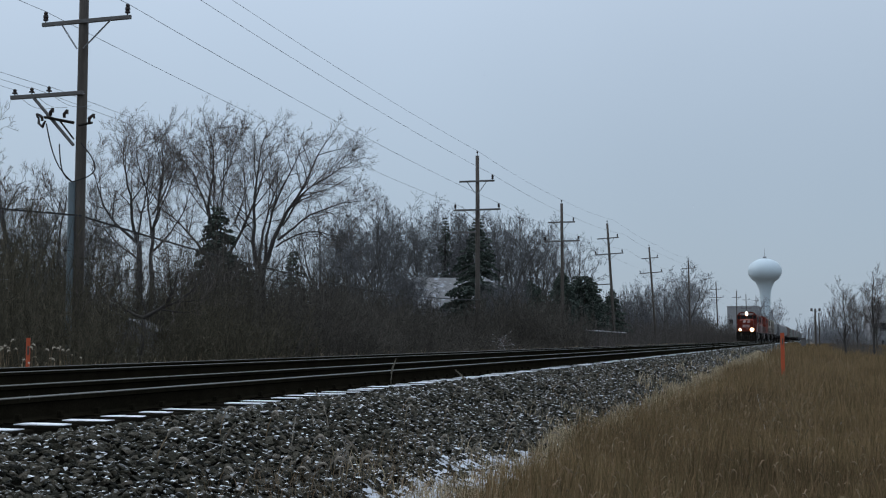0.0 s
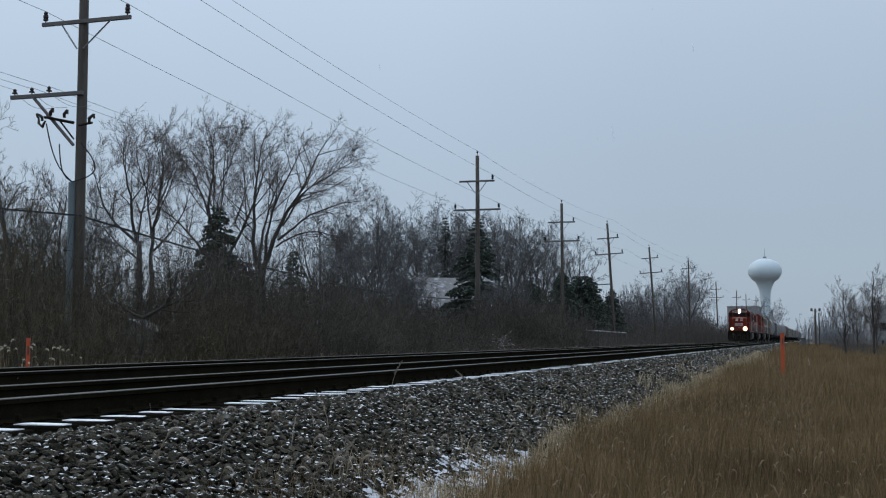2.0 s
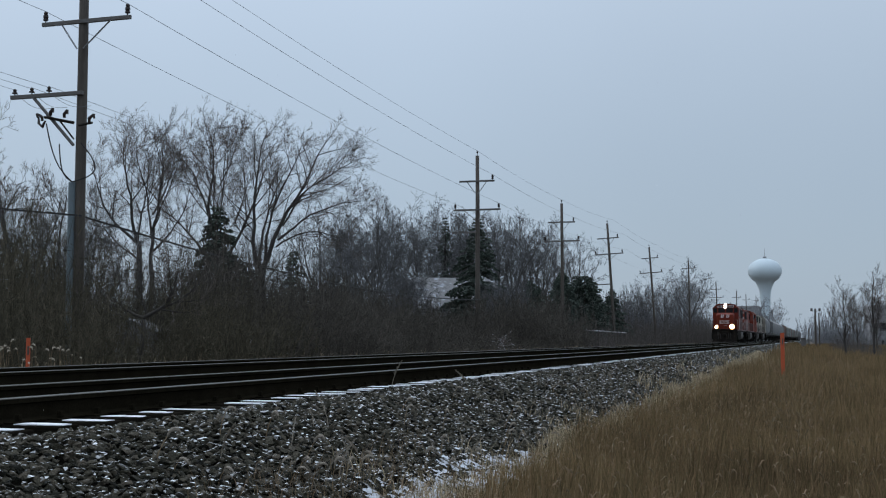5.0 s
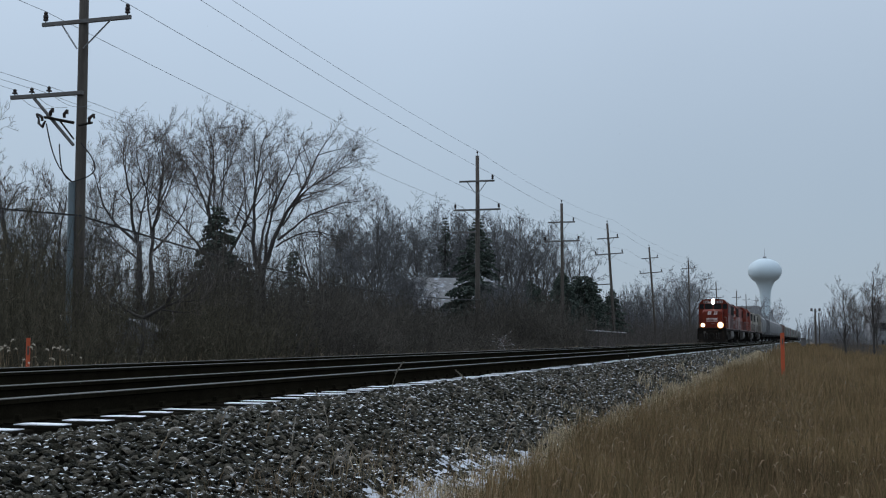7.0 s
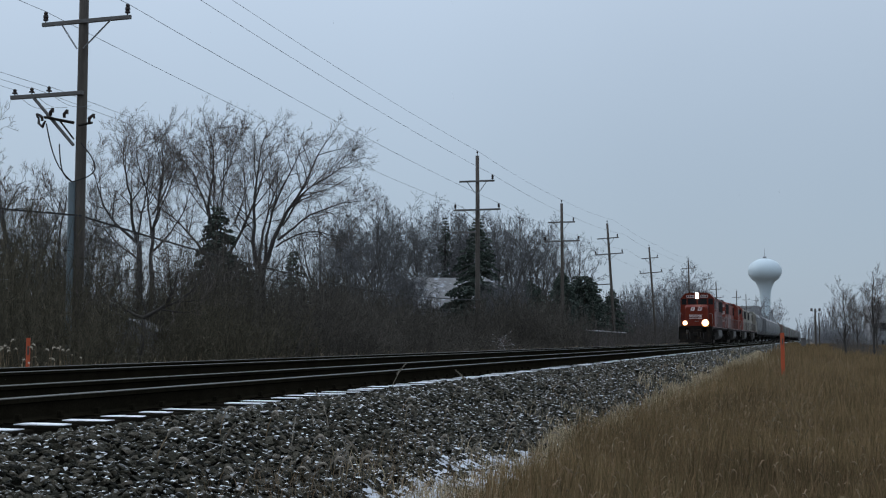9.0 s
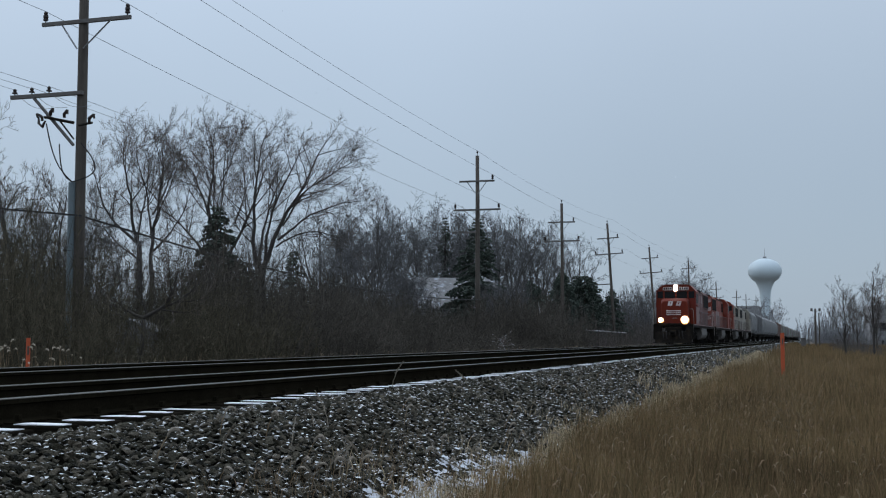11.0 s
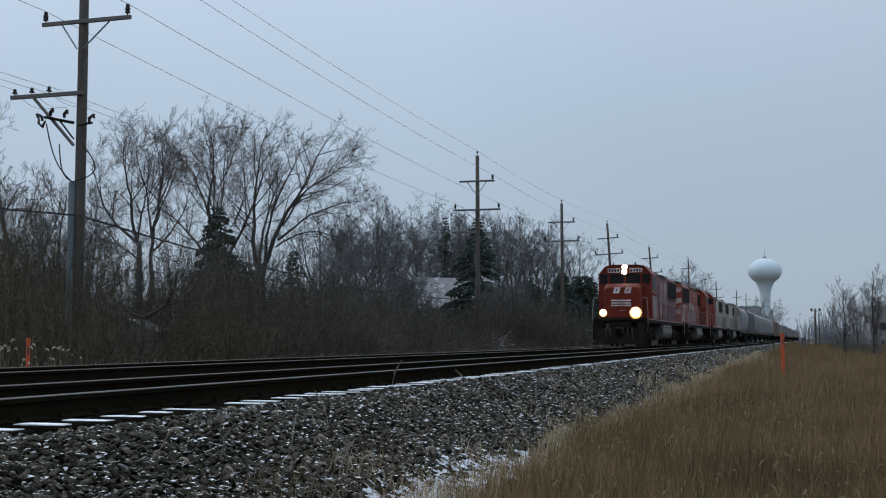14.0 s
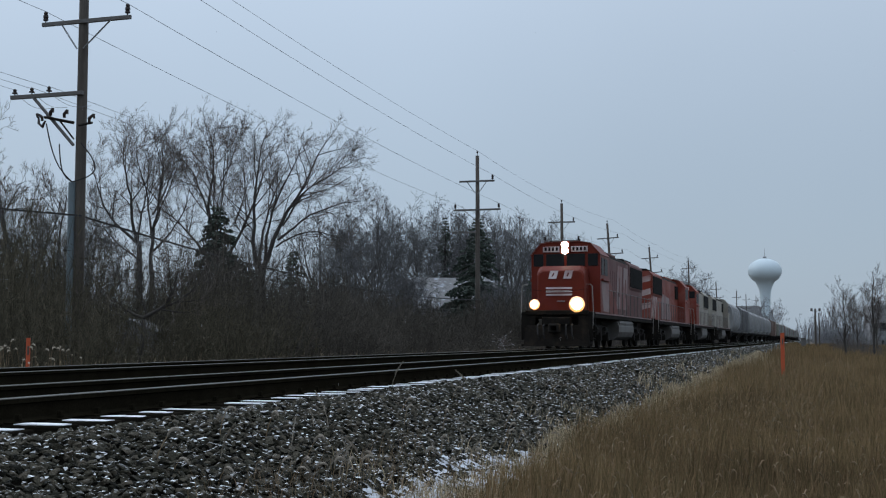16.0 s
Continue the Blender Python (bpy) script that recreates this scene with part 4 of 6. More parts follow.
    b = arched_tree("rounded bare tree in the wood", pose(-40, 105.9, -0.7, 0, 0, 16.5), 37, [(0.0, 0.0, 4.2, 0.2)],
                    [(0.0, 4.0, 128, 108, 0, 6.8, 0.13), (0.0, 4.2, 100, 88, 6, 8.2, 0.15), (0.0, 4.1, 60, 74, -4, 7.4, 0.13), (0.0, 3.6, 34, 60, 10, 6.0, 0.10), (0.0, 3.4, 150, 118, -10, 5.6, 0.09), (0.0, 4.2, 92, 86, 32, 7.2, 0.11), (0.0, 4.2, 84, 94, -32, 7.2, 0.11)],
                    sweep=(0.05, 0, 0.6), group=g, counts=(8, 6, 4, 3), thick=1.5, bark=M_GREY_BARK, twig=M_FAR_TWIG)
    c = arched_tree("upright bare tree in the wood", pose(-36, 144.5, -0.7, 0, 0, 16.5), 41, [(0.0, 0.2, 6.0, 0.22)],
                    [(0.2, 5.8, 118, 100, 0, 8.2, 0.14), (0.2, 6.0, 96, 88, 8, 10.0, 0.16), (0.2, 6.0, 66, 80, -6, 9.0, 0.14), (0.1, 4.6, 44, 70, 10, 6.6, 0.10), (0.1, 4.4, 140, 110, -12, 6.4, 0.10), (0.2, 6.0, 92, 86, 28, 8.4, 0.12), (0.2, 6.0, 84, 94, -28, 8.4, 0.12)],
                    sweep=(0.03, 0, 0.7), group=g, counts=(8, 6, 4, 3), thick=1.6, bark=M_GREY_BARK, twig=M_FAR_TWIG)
    rng = random.Random(3)

    def again(src, x, y, s, turn):
        ob = copy_thing(src, pose(x, y, -0.7, 0, 0, turn))
        ob.scale = (s * rng.uniform(0.92, 1.08), s * rng.uniform(0.92, 1.08), s)

    for x, y, s, turn in ((-36, 50.9, 1.12, 140), (-40, 46, 1.1, 60)):
        again(a, x, y, s, turn)
    for x, y, s, turn in ((-40, 115, 1.15, 40), (-42, 132, 1.25, 110), (-44, 124, 1.1, 200), (-41, 140, 1.25, 330),  (-48, 118, 1.25, 150), (-46, 128, 1.3, 240), (-52, 140, 1.4, 70), (-44, 145, 1.35, 190), (-58, 125, 1.3, 100), (-25.5, 272, 1.35, 40), (-27.5, 240, 1.0, 140), (-28.5, 218, 0.95, 260)):
        again(b, x, y, s, turn)
    for x, y, s, turn in ((-36, 152, 1.05, 60), (-36, 160, 1.1, 130), (-35, 166, 1.1, 220), (-33, 178, 1.0, 300), (-38, 136, 1.0, 15), (-40, 172, 1.1, 95), (-43, 158, 1.1, 30), (-47, 165, 1.15, 200), (-39, 141, 0.95, 260), (-45, 178, 1.1, 320), (-37, 186, 1.0, 150), (-50, 150, 1.15, 60), (-34, 156, 0.9, 110), (-41, 148, 1.0, 140), (-31, 236, 0.72, 80)):
        again(c, x, y, s, turn)
    # The farthest trees have the mist painted into their pale bark and twigs.
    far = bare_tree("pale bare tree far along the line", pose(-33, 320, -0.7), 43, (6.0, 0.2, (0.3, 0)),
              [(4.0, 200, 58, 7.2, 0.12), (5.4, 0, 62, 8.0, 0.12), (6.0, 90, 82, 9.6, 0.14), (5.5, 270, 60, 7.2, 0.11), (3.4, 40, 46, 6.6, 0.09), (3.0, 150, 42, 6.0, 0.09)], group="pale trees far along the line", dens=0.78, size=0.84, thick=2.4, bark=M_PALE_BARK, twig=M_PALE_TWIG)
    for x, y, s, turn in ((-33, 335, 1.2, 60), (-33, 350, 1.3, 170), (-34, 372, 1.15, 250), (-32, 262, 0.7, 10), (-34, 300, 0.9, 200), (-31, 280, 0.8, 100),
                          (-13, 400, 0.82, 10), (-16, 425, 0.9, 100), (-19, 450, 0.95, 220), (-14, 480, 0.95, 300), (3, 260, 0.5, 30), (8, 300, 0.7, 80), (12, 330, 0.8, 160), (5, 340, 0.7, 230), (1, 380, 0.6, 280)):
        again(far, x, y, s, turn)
    r = bare_tree("young bare roadside tree with upright branches", pose(1.75, 86, -1.3), 53, (2.2, 0.085, (0.05, 0)),
            [(1.4, 170, 72, 2.0, 0.028), (1.8, 10, 74, 2.2, 0.03), (2.0, 90, 86, 2.9, 0.045), (1.7, 250, 72, 2.0, 0.028), (1.0, 20, 62, 1.5, 0.02), (1.9, 140, 78, 2.2, 0.028)], top=3, thick=0.9, group="young trees beyond the meadow")
    for x, y, s, turn in ((4.0, 96, 1.2, 120), (3.9, 132, 0.9, 35), (6.5, 150, 1.2, 80)):
        ob = copy_thing(r, pose(x, y, ground_z(x, y), 0, 0, turn))
        ob.scale = (s, s, s)
    spruce("dark green spruce under the bare trees", pose(-31, 61.8, -0.7), 2, 8.5, 5.6, 1.6)
    spruce("tall dark spruce behind the utility pole", pose(-31, 116.5, -0.7), 3, 12.9, 9.6, 1.6)
    spruce("narrow spire-topped conifer in the wood", pose(-40, 136.2, -0.7), 4, 15.2, 4.4, 1.0)
    spruce("small dark spruce half hidden by brush", pose(-40, 93.1, -0.7), 5, 8.4, 5.0, 1.0)
    for x, y, seed, h, w in ((-26, 122.8, 8, 5.6, 4.4), (-28, 129, 6, 6.8, 5.8), (-27, 137, 7, 8.4, 7.2), (-28.5, 146, 9, 9.4, 8.2), (-27.5, 155, 10, 9.2, 8.4), (-28.5, 165, 12, 9.4, 8.4), (-27.5, 177, 13, 8.4, 7.4), (-29.5, 133, 14, 7.6, 6.6), (-29.0, 150.5, 15, 9.0, 7.8), (-29.5, 160, 16, 9.4, 8.2), (-25.5, 141, 17, 5.6, 4.8), (-25.8, 151, 18, 5.8, 5.0)):
        spruce("dark evergreen in a row beside the tracks", pose(x, y, -0.7), seed, h, w, 1.6)


# ---- utility poles ----
def crossarm(parent, z, half, name, insul, brace=True, off=0.0, drop=0.75):
    """A timber crossarm square to the line, with braces and pin insulators."""
    g = Geo().box(off - half, off + half, -0.2, -0.09, z - 0.065, z + 0.065, 0.01)
    arm = part(name, g, M_ARM, parent, "greyed timber crossarm")
    for x in insul:
        gi = Geo().tube([(x, -0.145, z + 0.06), (x, -0.145, z + 0.14)], 0.018, 6)
        gi.lathe([(0.05, z + 0.12), (0.085, z + 0.14), (0.085, z + 0.19), (0.06, z + 0.2), (0.085, z + 0.25), (0.085, z + 0.31), (0.055, z + 0.33), (0.07, z + 0.38), (0.05, z + 0.44)], 10, "z", (x, -0.145, 0))
        part("insulator", gi, M_INSUL, arm, "dark brown porcelain insulator")
    if brace:
        for s in (-1, 1):
            gb = Geo().tube([(off + s * half * 0.55, -0.16, z - 0.05), (s * 0.12, -0.16, z - drop)], 0.028, 5)
            part("brace", gb, M_STEEL, arm)


def pole_shaft(parent, h, r):
    pts = [(0, 0, -0.9), (0, 0, h * 0.35), (0.015 * h * 0.05, 0, h * 0.7), (0, 0, h)]
    part("shaft", Geo().tube(pts, [r, r * 0.9, r * 0.8, r * 0.68], 14), M_POLE, parent, "weathered brown timber shaft", True)


def line_pole(label, m, h, upper, lower, third=None):
    p = thing("utility_pole", label, "utility pole", m, "utility poles along the line")
    pole_shaft(p, h, 0.19)
    part("pole_top_pin", Geo().tube([(0, 0, h - 0.1), (0, 0, h + 0.25)], [0.03, 0.02], 6).lathe([(0.05, h + 0.18), (0.07, h + 0.26), (0.05, h + 0.36)], 8), M_INSUL, p)
    crossarm(p, upper, 1.3, "crossarm", (1.15,), drop=0.85)
    if lower:
        crossarm(p, lower, 1.72, "crossarm", (-1.6, 1.6), drop=0.7)
    if third:
        crossarm(p, third, 0.9, "crossarm", (), brace=False, off=-0.95)
    return p


def near_pole():
    p = thing("utility_pole", "tall brown timber utility pole with two crossarms and cable terminals", "utility pole", pose(-22.92, 35.8, -0.6, 0, 0, -2), "utility poles along the line")
    pole_shaft(p, 15.6, 0.2)
    z1, z2, z3 = 11.4, 9.02, 8.25
    crossarm(p, z1, 1.68, "crossarm", (-1.36, 1.76), drop=0.9, off=0.2)
    crossarm(p, 13.36, 1.4, "crossarm", (1.3,), drop=0.8)
    arm = part("side_arm", Geo().box(-2.62, 0.16, -0.25, -0.13, z2 - 0.065, z2 + 0.065, 0.01), M_ARM, p, "one-sided greyed timber crossarm")
    for x in (-2.5, -1.83, -1.16):
        part("insulator", Geo().lathe([(0.02, z2 + 0.06), (0.02, z2 + 0.12), (0.09, z2 + 0.13), (0.09, z2 + 0.17), (0.045, z2 + 0.19), (0.07, z2 + 0.25), (0.04, z2 + 0.29)], 10, "z", (x, -0.16, 0)), M_INSUL, arm)
    part("side_brace", Geo().tube([(-1.72, -0.2, z2 - 0.06), (-0.12, -0.24, z2 - 1.72)], 0.055, 6), M_ARM, p, "greyed timber diagonal brace")
    cut = part("cutout_bracket", Geo().tube([(-1.2, -0.3, z3 + 0.02), (-0.1, -0.28, z3 - 0.22)], 0.05, 6).tube([(-0.6, -0.3, z3 - 0.15), (-0.1, -0.26, z3 - 0.75)], 0.03, 5).tube([(0.1, -0.28, z3 - 0.32), (0.62, -0.3, z3 - 0.26)], 0.04, 5), M_TRUCK, p, "dark fuse bracket")
    for x, z, tip in ((-0.98, z3 + 0.05, 0.12), (-0.45, z3 - 0.04, 0.14), (-1.3, z3 - 0.1, -0.16), (0.5, z3 - 0.24, 0.2)):
        part("cutout", Geo().tube([(x, -0.3, z), (x + 0.02, -0.33, z + 0.12), (x + tip, -0.36, z + 0.24)], [0.045, 0.06, 0.035], 8).tube([(x + tip, -0.36, z + 0.24), (x + tip + 0.03, -0.36, z + 0.1)], [0.05, 0.03], 6), M_INSUL, cut, "dark fuse cutout")
    part("hanging_cutout", Geo().tube([(-1.42, -0.32, z3 + 0.02), (-1.4, -0.34, z3 - 0.18), (-1.26, -0.34, z3 - 0.3), (-1.16, -0.32, z3 - 0.1)], [0.03, 0.05, 0.06, 0.03], 6), M_INSUL, cut, "dark hanging fuse")
    part("conduit", Geo().tube([(-0.22, -0.19, -0.5), (-0.18, -0.18, 6.1)], 0.115, 10), M_CONDUIT, p, "blue-grey cable riser conduit")
    for k, (xa, za) in enumerate(((-1.12, z3 - 0.2), (-0.6, z3 - 0.9), (0.22, z3 - 0.9))):
        end = Vector((-0.12, -0.28, 6.1))
        st = Vector((xa, -0.32, za))
        pts = [st.lerp(end, u) + Vector(((0.7 if xa > 0 else -0.12) * math.sin(3.14 * u), 0, -0.25 * math.sin(3.14 * u))) for u in [i / 8 for i in range(9)]]
        part("jumper_cable", Geo().tube(pts, 0.022, 5), M_CABLE, p)
    for k, (xa, xb, zz) in enumerate(((-2.5, -0.95, z2), (-1.83, -0.35, z2), (-1.16, 0.55, z2 - 0.1))):
        st, en = Vector((xa, -0.16, zz + 0.2)), Vector((xb, -0.3, z3 + 0.3))
        pts = [st.lerp(en, u) + Vector((0, 0, -0.22 * math.sin(3.14 * u))) for u in [i / 7 for i in range(8)]]
        part("jumper_wire", Geo().tube(pts, 0.008, 4), M_WIRE, p)
    return p


POLES = [(86.5, 14.1, 12.25, 10.2, 8.6), (117.8, 13.9, 12.1, 10.3, None), (150.2, 14.9, 13.1, 11.2, 7.6), (190.6, 14.9, 13.2, 11.0, None), (243.7, 16.0, 14.5, None, None), (315.3, 14.9, 13.2, 11.2, None), (390.2, 15.6, 13.6, 10.8, None), (448.5, 16.6, 14.6, 11.6, None), (521.1, 18.5, None, None, None), (600.4, 19.5, 16.0, None, None)]


def poles():
    near_pole()
    rng = random.Random(9)
    for y, h, up, lo, third in POLES:
        tilt = {150.2: -3.2, 190.6: -3.6, 315.3: -1.5}.get(y, rng.uniform(-0.6, 0.6))
        line_pole("brown timber utility pole with crossarms beside the railway", pose(-23, y, -0.6, 0, tilt, 0), h, up or h - 2.0, lo, third)


def span(points, name, label, r, mat, sag=0.006):
    """A hanging conductor, from support to support."""
    g, line = Geo(), []
    for a, b in zip(points, points[1:]):
        a, b = Vector(a), Vector(b)
        ln = (b - a).length
        line += [a.lerp(b, u) - Vector((0, 0, 4 * sag * ln * u * (1 - u))) for u in [i / 14 for i in range(14)]]
    g.tube(line + [Vector(points[-1])], r, 4)
    return tagged(new(name, g.mesh(name, mat)), label, "overhead wire", group="overhead wires")


def wires():
    ys = [p[0] for p in POLES[:7]]
    up = [p[2] - 0.6 + 0.44 for p in POLES[:7]]
    lo = [(p[3] or 10.5) - 0.6 + 0.44 for p in POLES[:7]]
    top = [p[1] - 0.6 + 0.35 for p in POLES[:7]]
    lab = "thin grey overhead power conductor"
    span([(-22.92, -20, 15.8), (-22.92, 35.8, 14.85)] + [(-23, y, z) for y, z in zip(ys, top)], "power_line", lab, 0.008, M_WIRE)
    span([(-21.62, -20, 14.2), (-21.62, 35.8, 13.2)] + [(-21.85, y, z) for y, z in zip(ys, up)], "power_line", lab, 0.009, M_WIRE)
    span([(-21.16, -20, 12.6), (-21.16, 35.65, 11.24)] + [(-21.4, y, z) for y, z in zip(ys, lo)], "power_line", lab, 0.009, M_WIRE)
    span([(-24.28, -20, 12.6), (-24.28, 35.65, 11.24)] + [(-24.6, y, z) for y, z in zip(ys, lo)], "power_line", lab, 0.009, M_WIRE)
    span([(-24.08, 35.65, 8.72), (-23.9, 86.3, 8.2)], "power_line", lab, 0.008, M_WIRE)
    span([(-24.75, 35.65, 8.72), (-24.7, 86.3, 8.2)], "power_line", lab, 0.008, M_WIRE)
    for dx in (-2.42, -1.75, -1.08):
        span([(-23 + dx - 1.6, -10, 9.9), (-23 + dx, 35.6, 8.68)], "power_line", lab, 0.007, M_WIRE)
    cab = "sagging black sheathed telephone cable"
    span([(-26, -10, 5.0), (-22.8, 35.6, 4.4), (-22.8, 86.3, 3.2)], "telephone_cable", cab, 0.04, M_CABLE, 0.014)
# ---- train: each vehicle runs toward -y, its front coupler at y = 0, railhead at z = 0 ----
def wheelset_mesh(r):
    g = Geo()
    for s in (-1, 1):
        x = s * 0.72
        g.lathe([(0.12, x - 0.07), (r - 0.09, x - 0.05), (r - 0.07, x - 0.068), (r, x - 0.068), (r, x + 0.068), (r - 0.07, x + 0.068), (r - 0.09, x + 0.03), (0.12, x + 0.07)], 26, "x")
    g.tube([(-0.95, 0, 0), (0.95, 0, 0)], 0.085, 10)
    for s in (-1, 1):
        for k in range(3):
            a = 2 * math.pi * k / 3
            g.box(s * 0.79 - 0.01, s * 0.79 + 0.012, 0.16 * math.cos(a) - 0.035, 0.16 * math.cos(a) + 0.035, 0.16 * math.sin(a) - 0.035, 0.16 * math.sin(a) + 0.035)
    return g.mesh("wheelset", M_TRUCK)


WHEEL_R = 0.508
WHEEL_MESH = wheelset_mesh(WHEEL_R)
SPINNING = []


def loco_truck(parent, yc):
    """A three-axle truck: side frames, springs, journal boxes, brake gear and wheelsets."""
    g = Geo()
    for s in (-1, 1):
        x = s * 1.06
        prof = [(-2.35, 0.55), (-2.35, 0.78), (-1.95, 0.95), (-1.2, 1.02), (1.2, 1.02), (1.95, 0.95), (2.35, 0.78), (2.35, 0.55), (1.9, 0.62), (1.1, 0.78), (0.5, 0.62), (-0.5, 0.62), (-1.1, 0.78), (-1.9, 0.62)]
        g.prism([(yc + a, b) for a, b in prof], "x", x - 0.09, x + 0.09)
        for dy in (-2.05, 0.0, 2.05):
            g.box(x - 0.14 + s * 0.05, x + 0.14 + s * 0.05, yc + dy - 0.2, yc + dy + 0.2, 0.33, 0.72, 0.03)
        for dy in (-1.25, -0.8, 0.8, 1.25):
            g.lathe([(0.09, 0.58), (0.1, 0.62), (0.08, 0.68), (0.1, 0.74), (0.08, 0.8), (0.1, 0.86)], 8, "z", (x + s * 0.06, yc + dy, 0))
        g.tube([(x + s * 0.16, yc - 1.5, 0.86), (x + s * 0.16, yc - 0.9, 0.86)], 0.09, 8)
        g.tube([(x + s * 0.16, yc + 0.9, 0.86), (x + s * 0.16, yc + 1.5, 0.86)], 0.09, 8)
    g.box(-1.0, 1.0, yc - 0.35, yc + 0.35, 0.7, 1.05)
    t = part("truck", g, M_TRUCK, parent, "grimy cast steel truck")
    for dy in (-2.05, 0.0, 2.05):
        w = part("wheelset", WHEEL_MESH, None, t, "", m=pose(0, yc + dy, WHEEL_R))
        SPINNING.append((w, (0, yc + dy, WHEEL_R)))


def rails_along(parent, x, y0, y1, z0, n, mat):
    """A walkway handrail with stanchions."""
    r = part("handrail", Geo().tube([(x, y0, z0 + 1.05), (x, y1, z0 + 1.05)], 0.02, 6), mat, parent, "grimy handrail")
    for k in range(n + 1):
        y = y0 + (y1 - y0) * k / n
        part("stanchion", Geo().tube([(x, y, z0), (x, y, z0 + 1.07)], 0.019, 5), mat, r)


def steps(parent, x, y0, y1):
    g = Geo()
    for k in range(4):
        z = 0.42 + 0.3 * k
        g.box(x - 0.28, x + 0.28, min(y0, y1), max(y0, y1), z, z + 0.035)
    for yy in (y0, y1):
        g.box(x - 0.3, x + 0.3, yy - 0.02, yy + 0.02, 0.38, 1.5)
    tagged(part("step_well", g, M_BLACK, parent, "black corner steps"), kind="stuff")


def underframe(parent, length):
    part("underframe", Geo().box(-1.5, 1.5, 0.75, length - 0.75, 1.30, 1.56, 0.03).box(-0.6, 0.6, 0.5, length - 0.5, 1.0, 1.32, 0.03), M_BLACK, parent, "sooty black frame and walkway")
    g = Geo()
    ya, yb = length / 2 - 2.6, length / 2 + 2.4
    g.prism([(-1.3, 1.28), (1.3, 1.28), (1.42, 1.18), (1.47, 1.0), (1.47, 0.75), (1.38, 0.52), (1.2, 0.40), (0.9, 0.36), (-0.9, 0.36), (-1.2, 0.40), (-1.38, 0.52), (-1.47, 0.75), (-1.47, 1.0), (-1.42, 1.18)], "y", ya, yb)
    part("fuel_tank", g, M_TANK, parent, "grey grimy fuel tank")
    for s in (-1, 1):
        part("air_reservoir", Geo().lathe([(0.05, ya + 0.2), (0.2, ya + 0.3), (0.2, yb - 0.3), (0.05, yb - 0.2)], 14, "y", (s * 1.28, 0, 1.17)), M_TANK, parent)
    for y0, y1 in ((0.0, 0.75), (length - 0.75, length)):
        part("coupler", Geo().box(-0.16, 0.16, y0, y1, 0.72, 1.0, 0.04).box(-0.24, 0.24, y0 if y0 == 0 else y1 - 0.35, 0.35 if y0 == 0 else y1, 0.68, 1.05, 0.06), M_TRUCK, parent)


def hood_doors(parent, x, y0, y1, z0, z1, n, mat):
    for k in range(n):
        a = y0 + (y1 - y0) * k / n
        b = y0 + (y1 - y0) * (k + 1) / n
        part("hood_door", Geo().box(min(x, x * 1.018), max(x, x * 1.018), a + 0.03, b - 0.03, z0, z1, 0.006), mat, parent)


def fans(parent, ys, z, r=0.62):
    for y in ys:
        f = part("radiator_fan", Geo().lathe([(r, z - 0.05), (r, z + 0.16), (r - 0.08, z + 0.2), (r - 0.1, z + 0.1), (0.1, z + 0.08)], 22, "z", (0, y, 0)), M_GRILLE, parent)


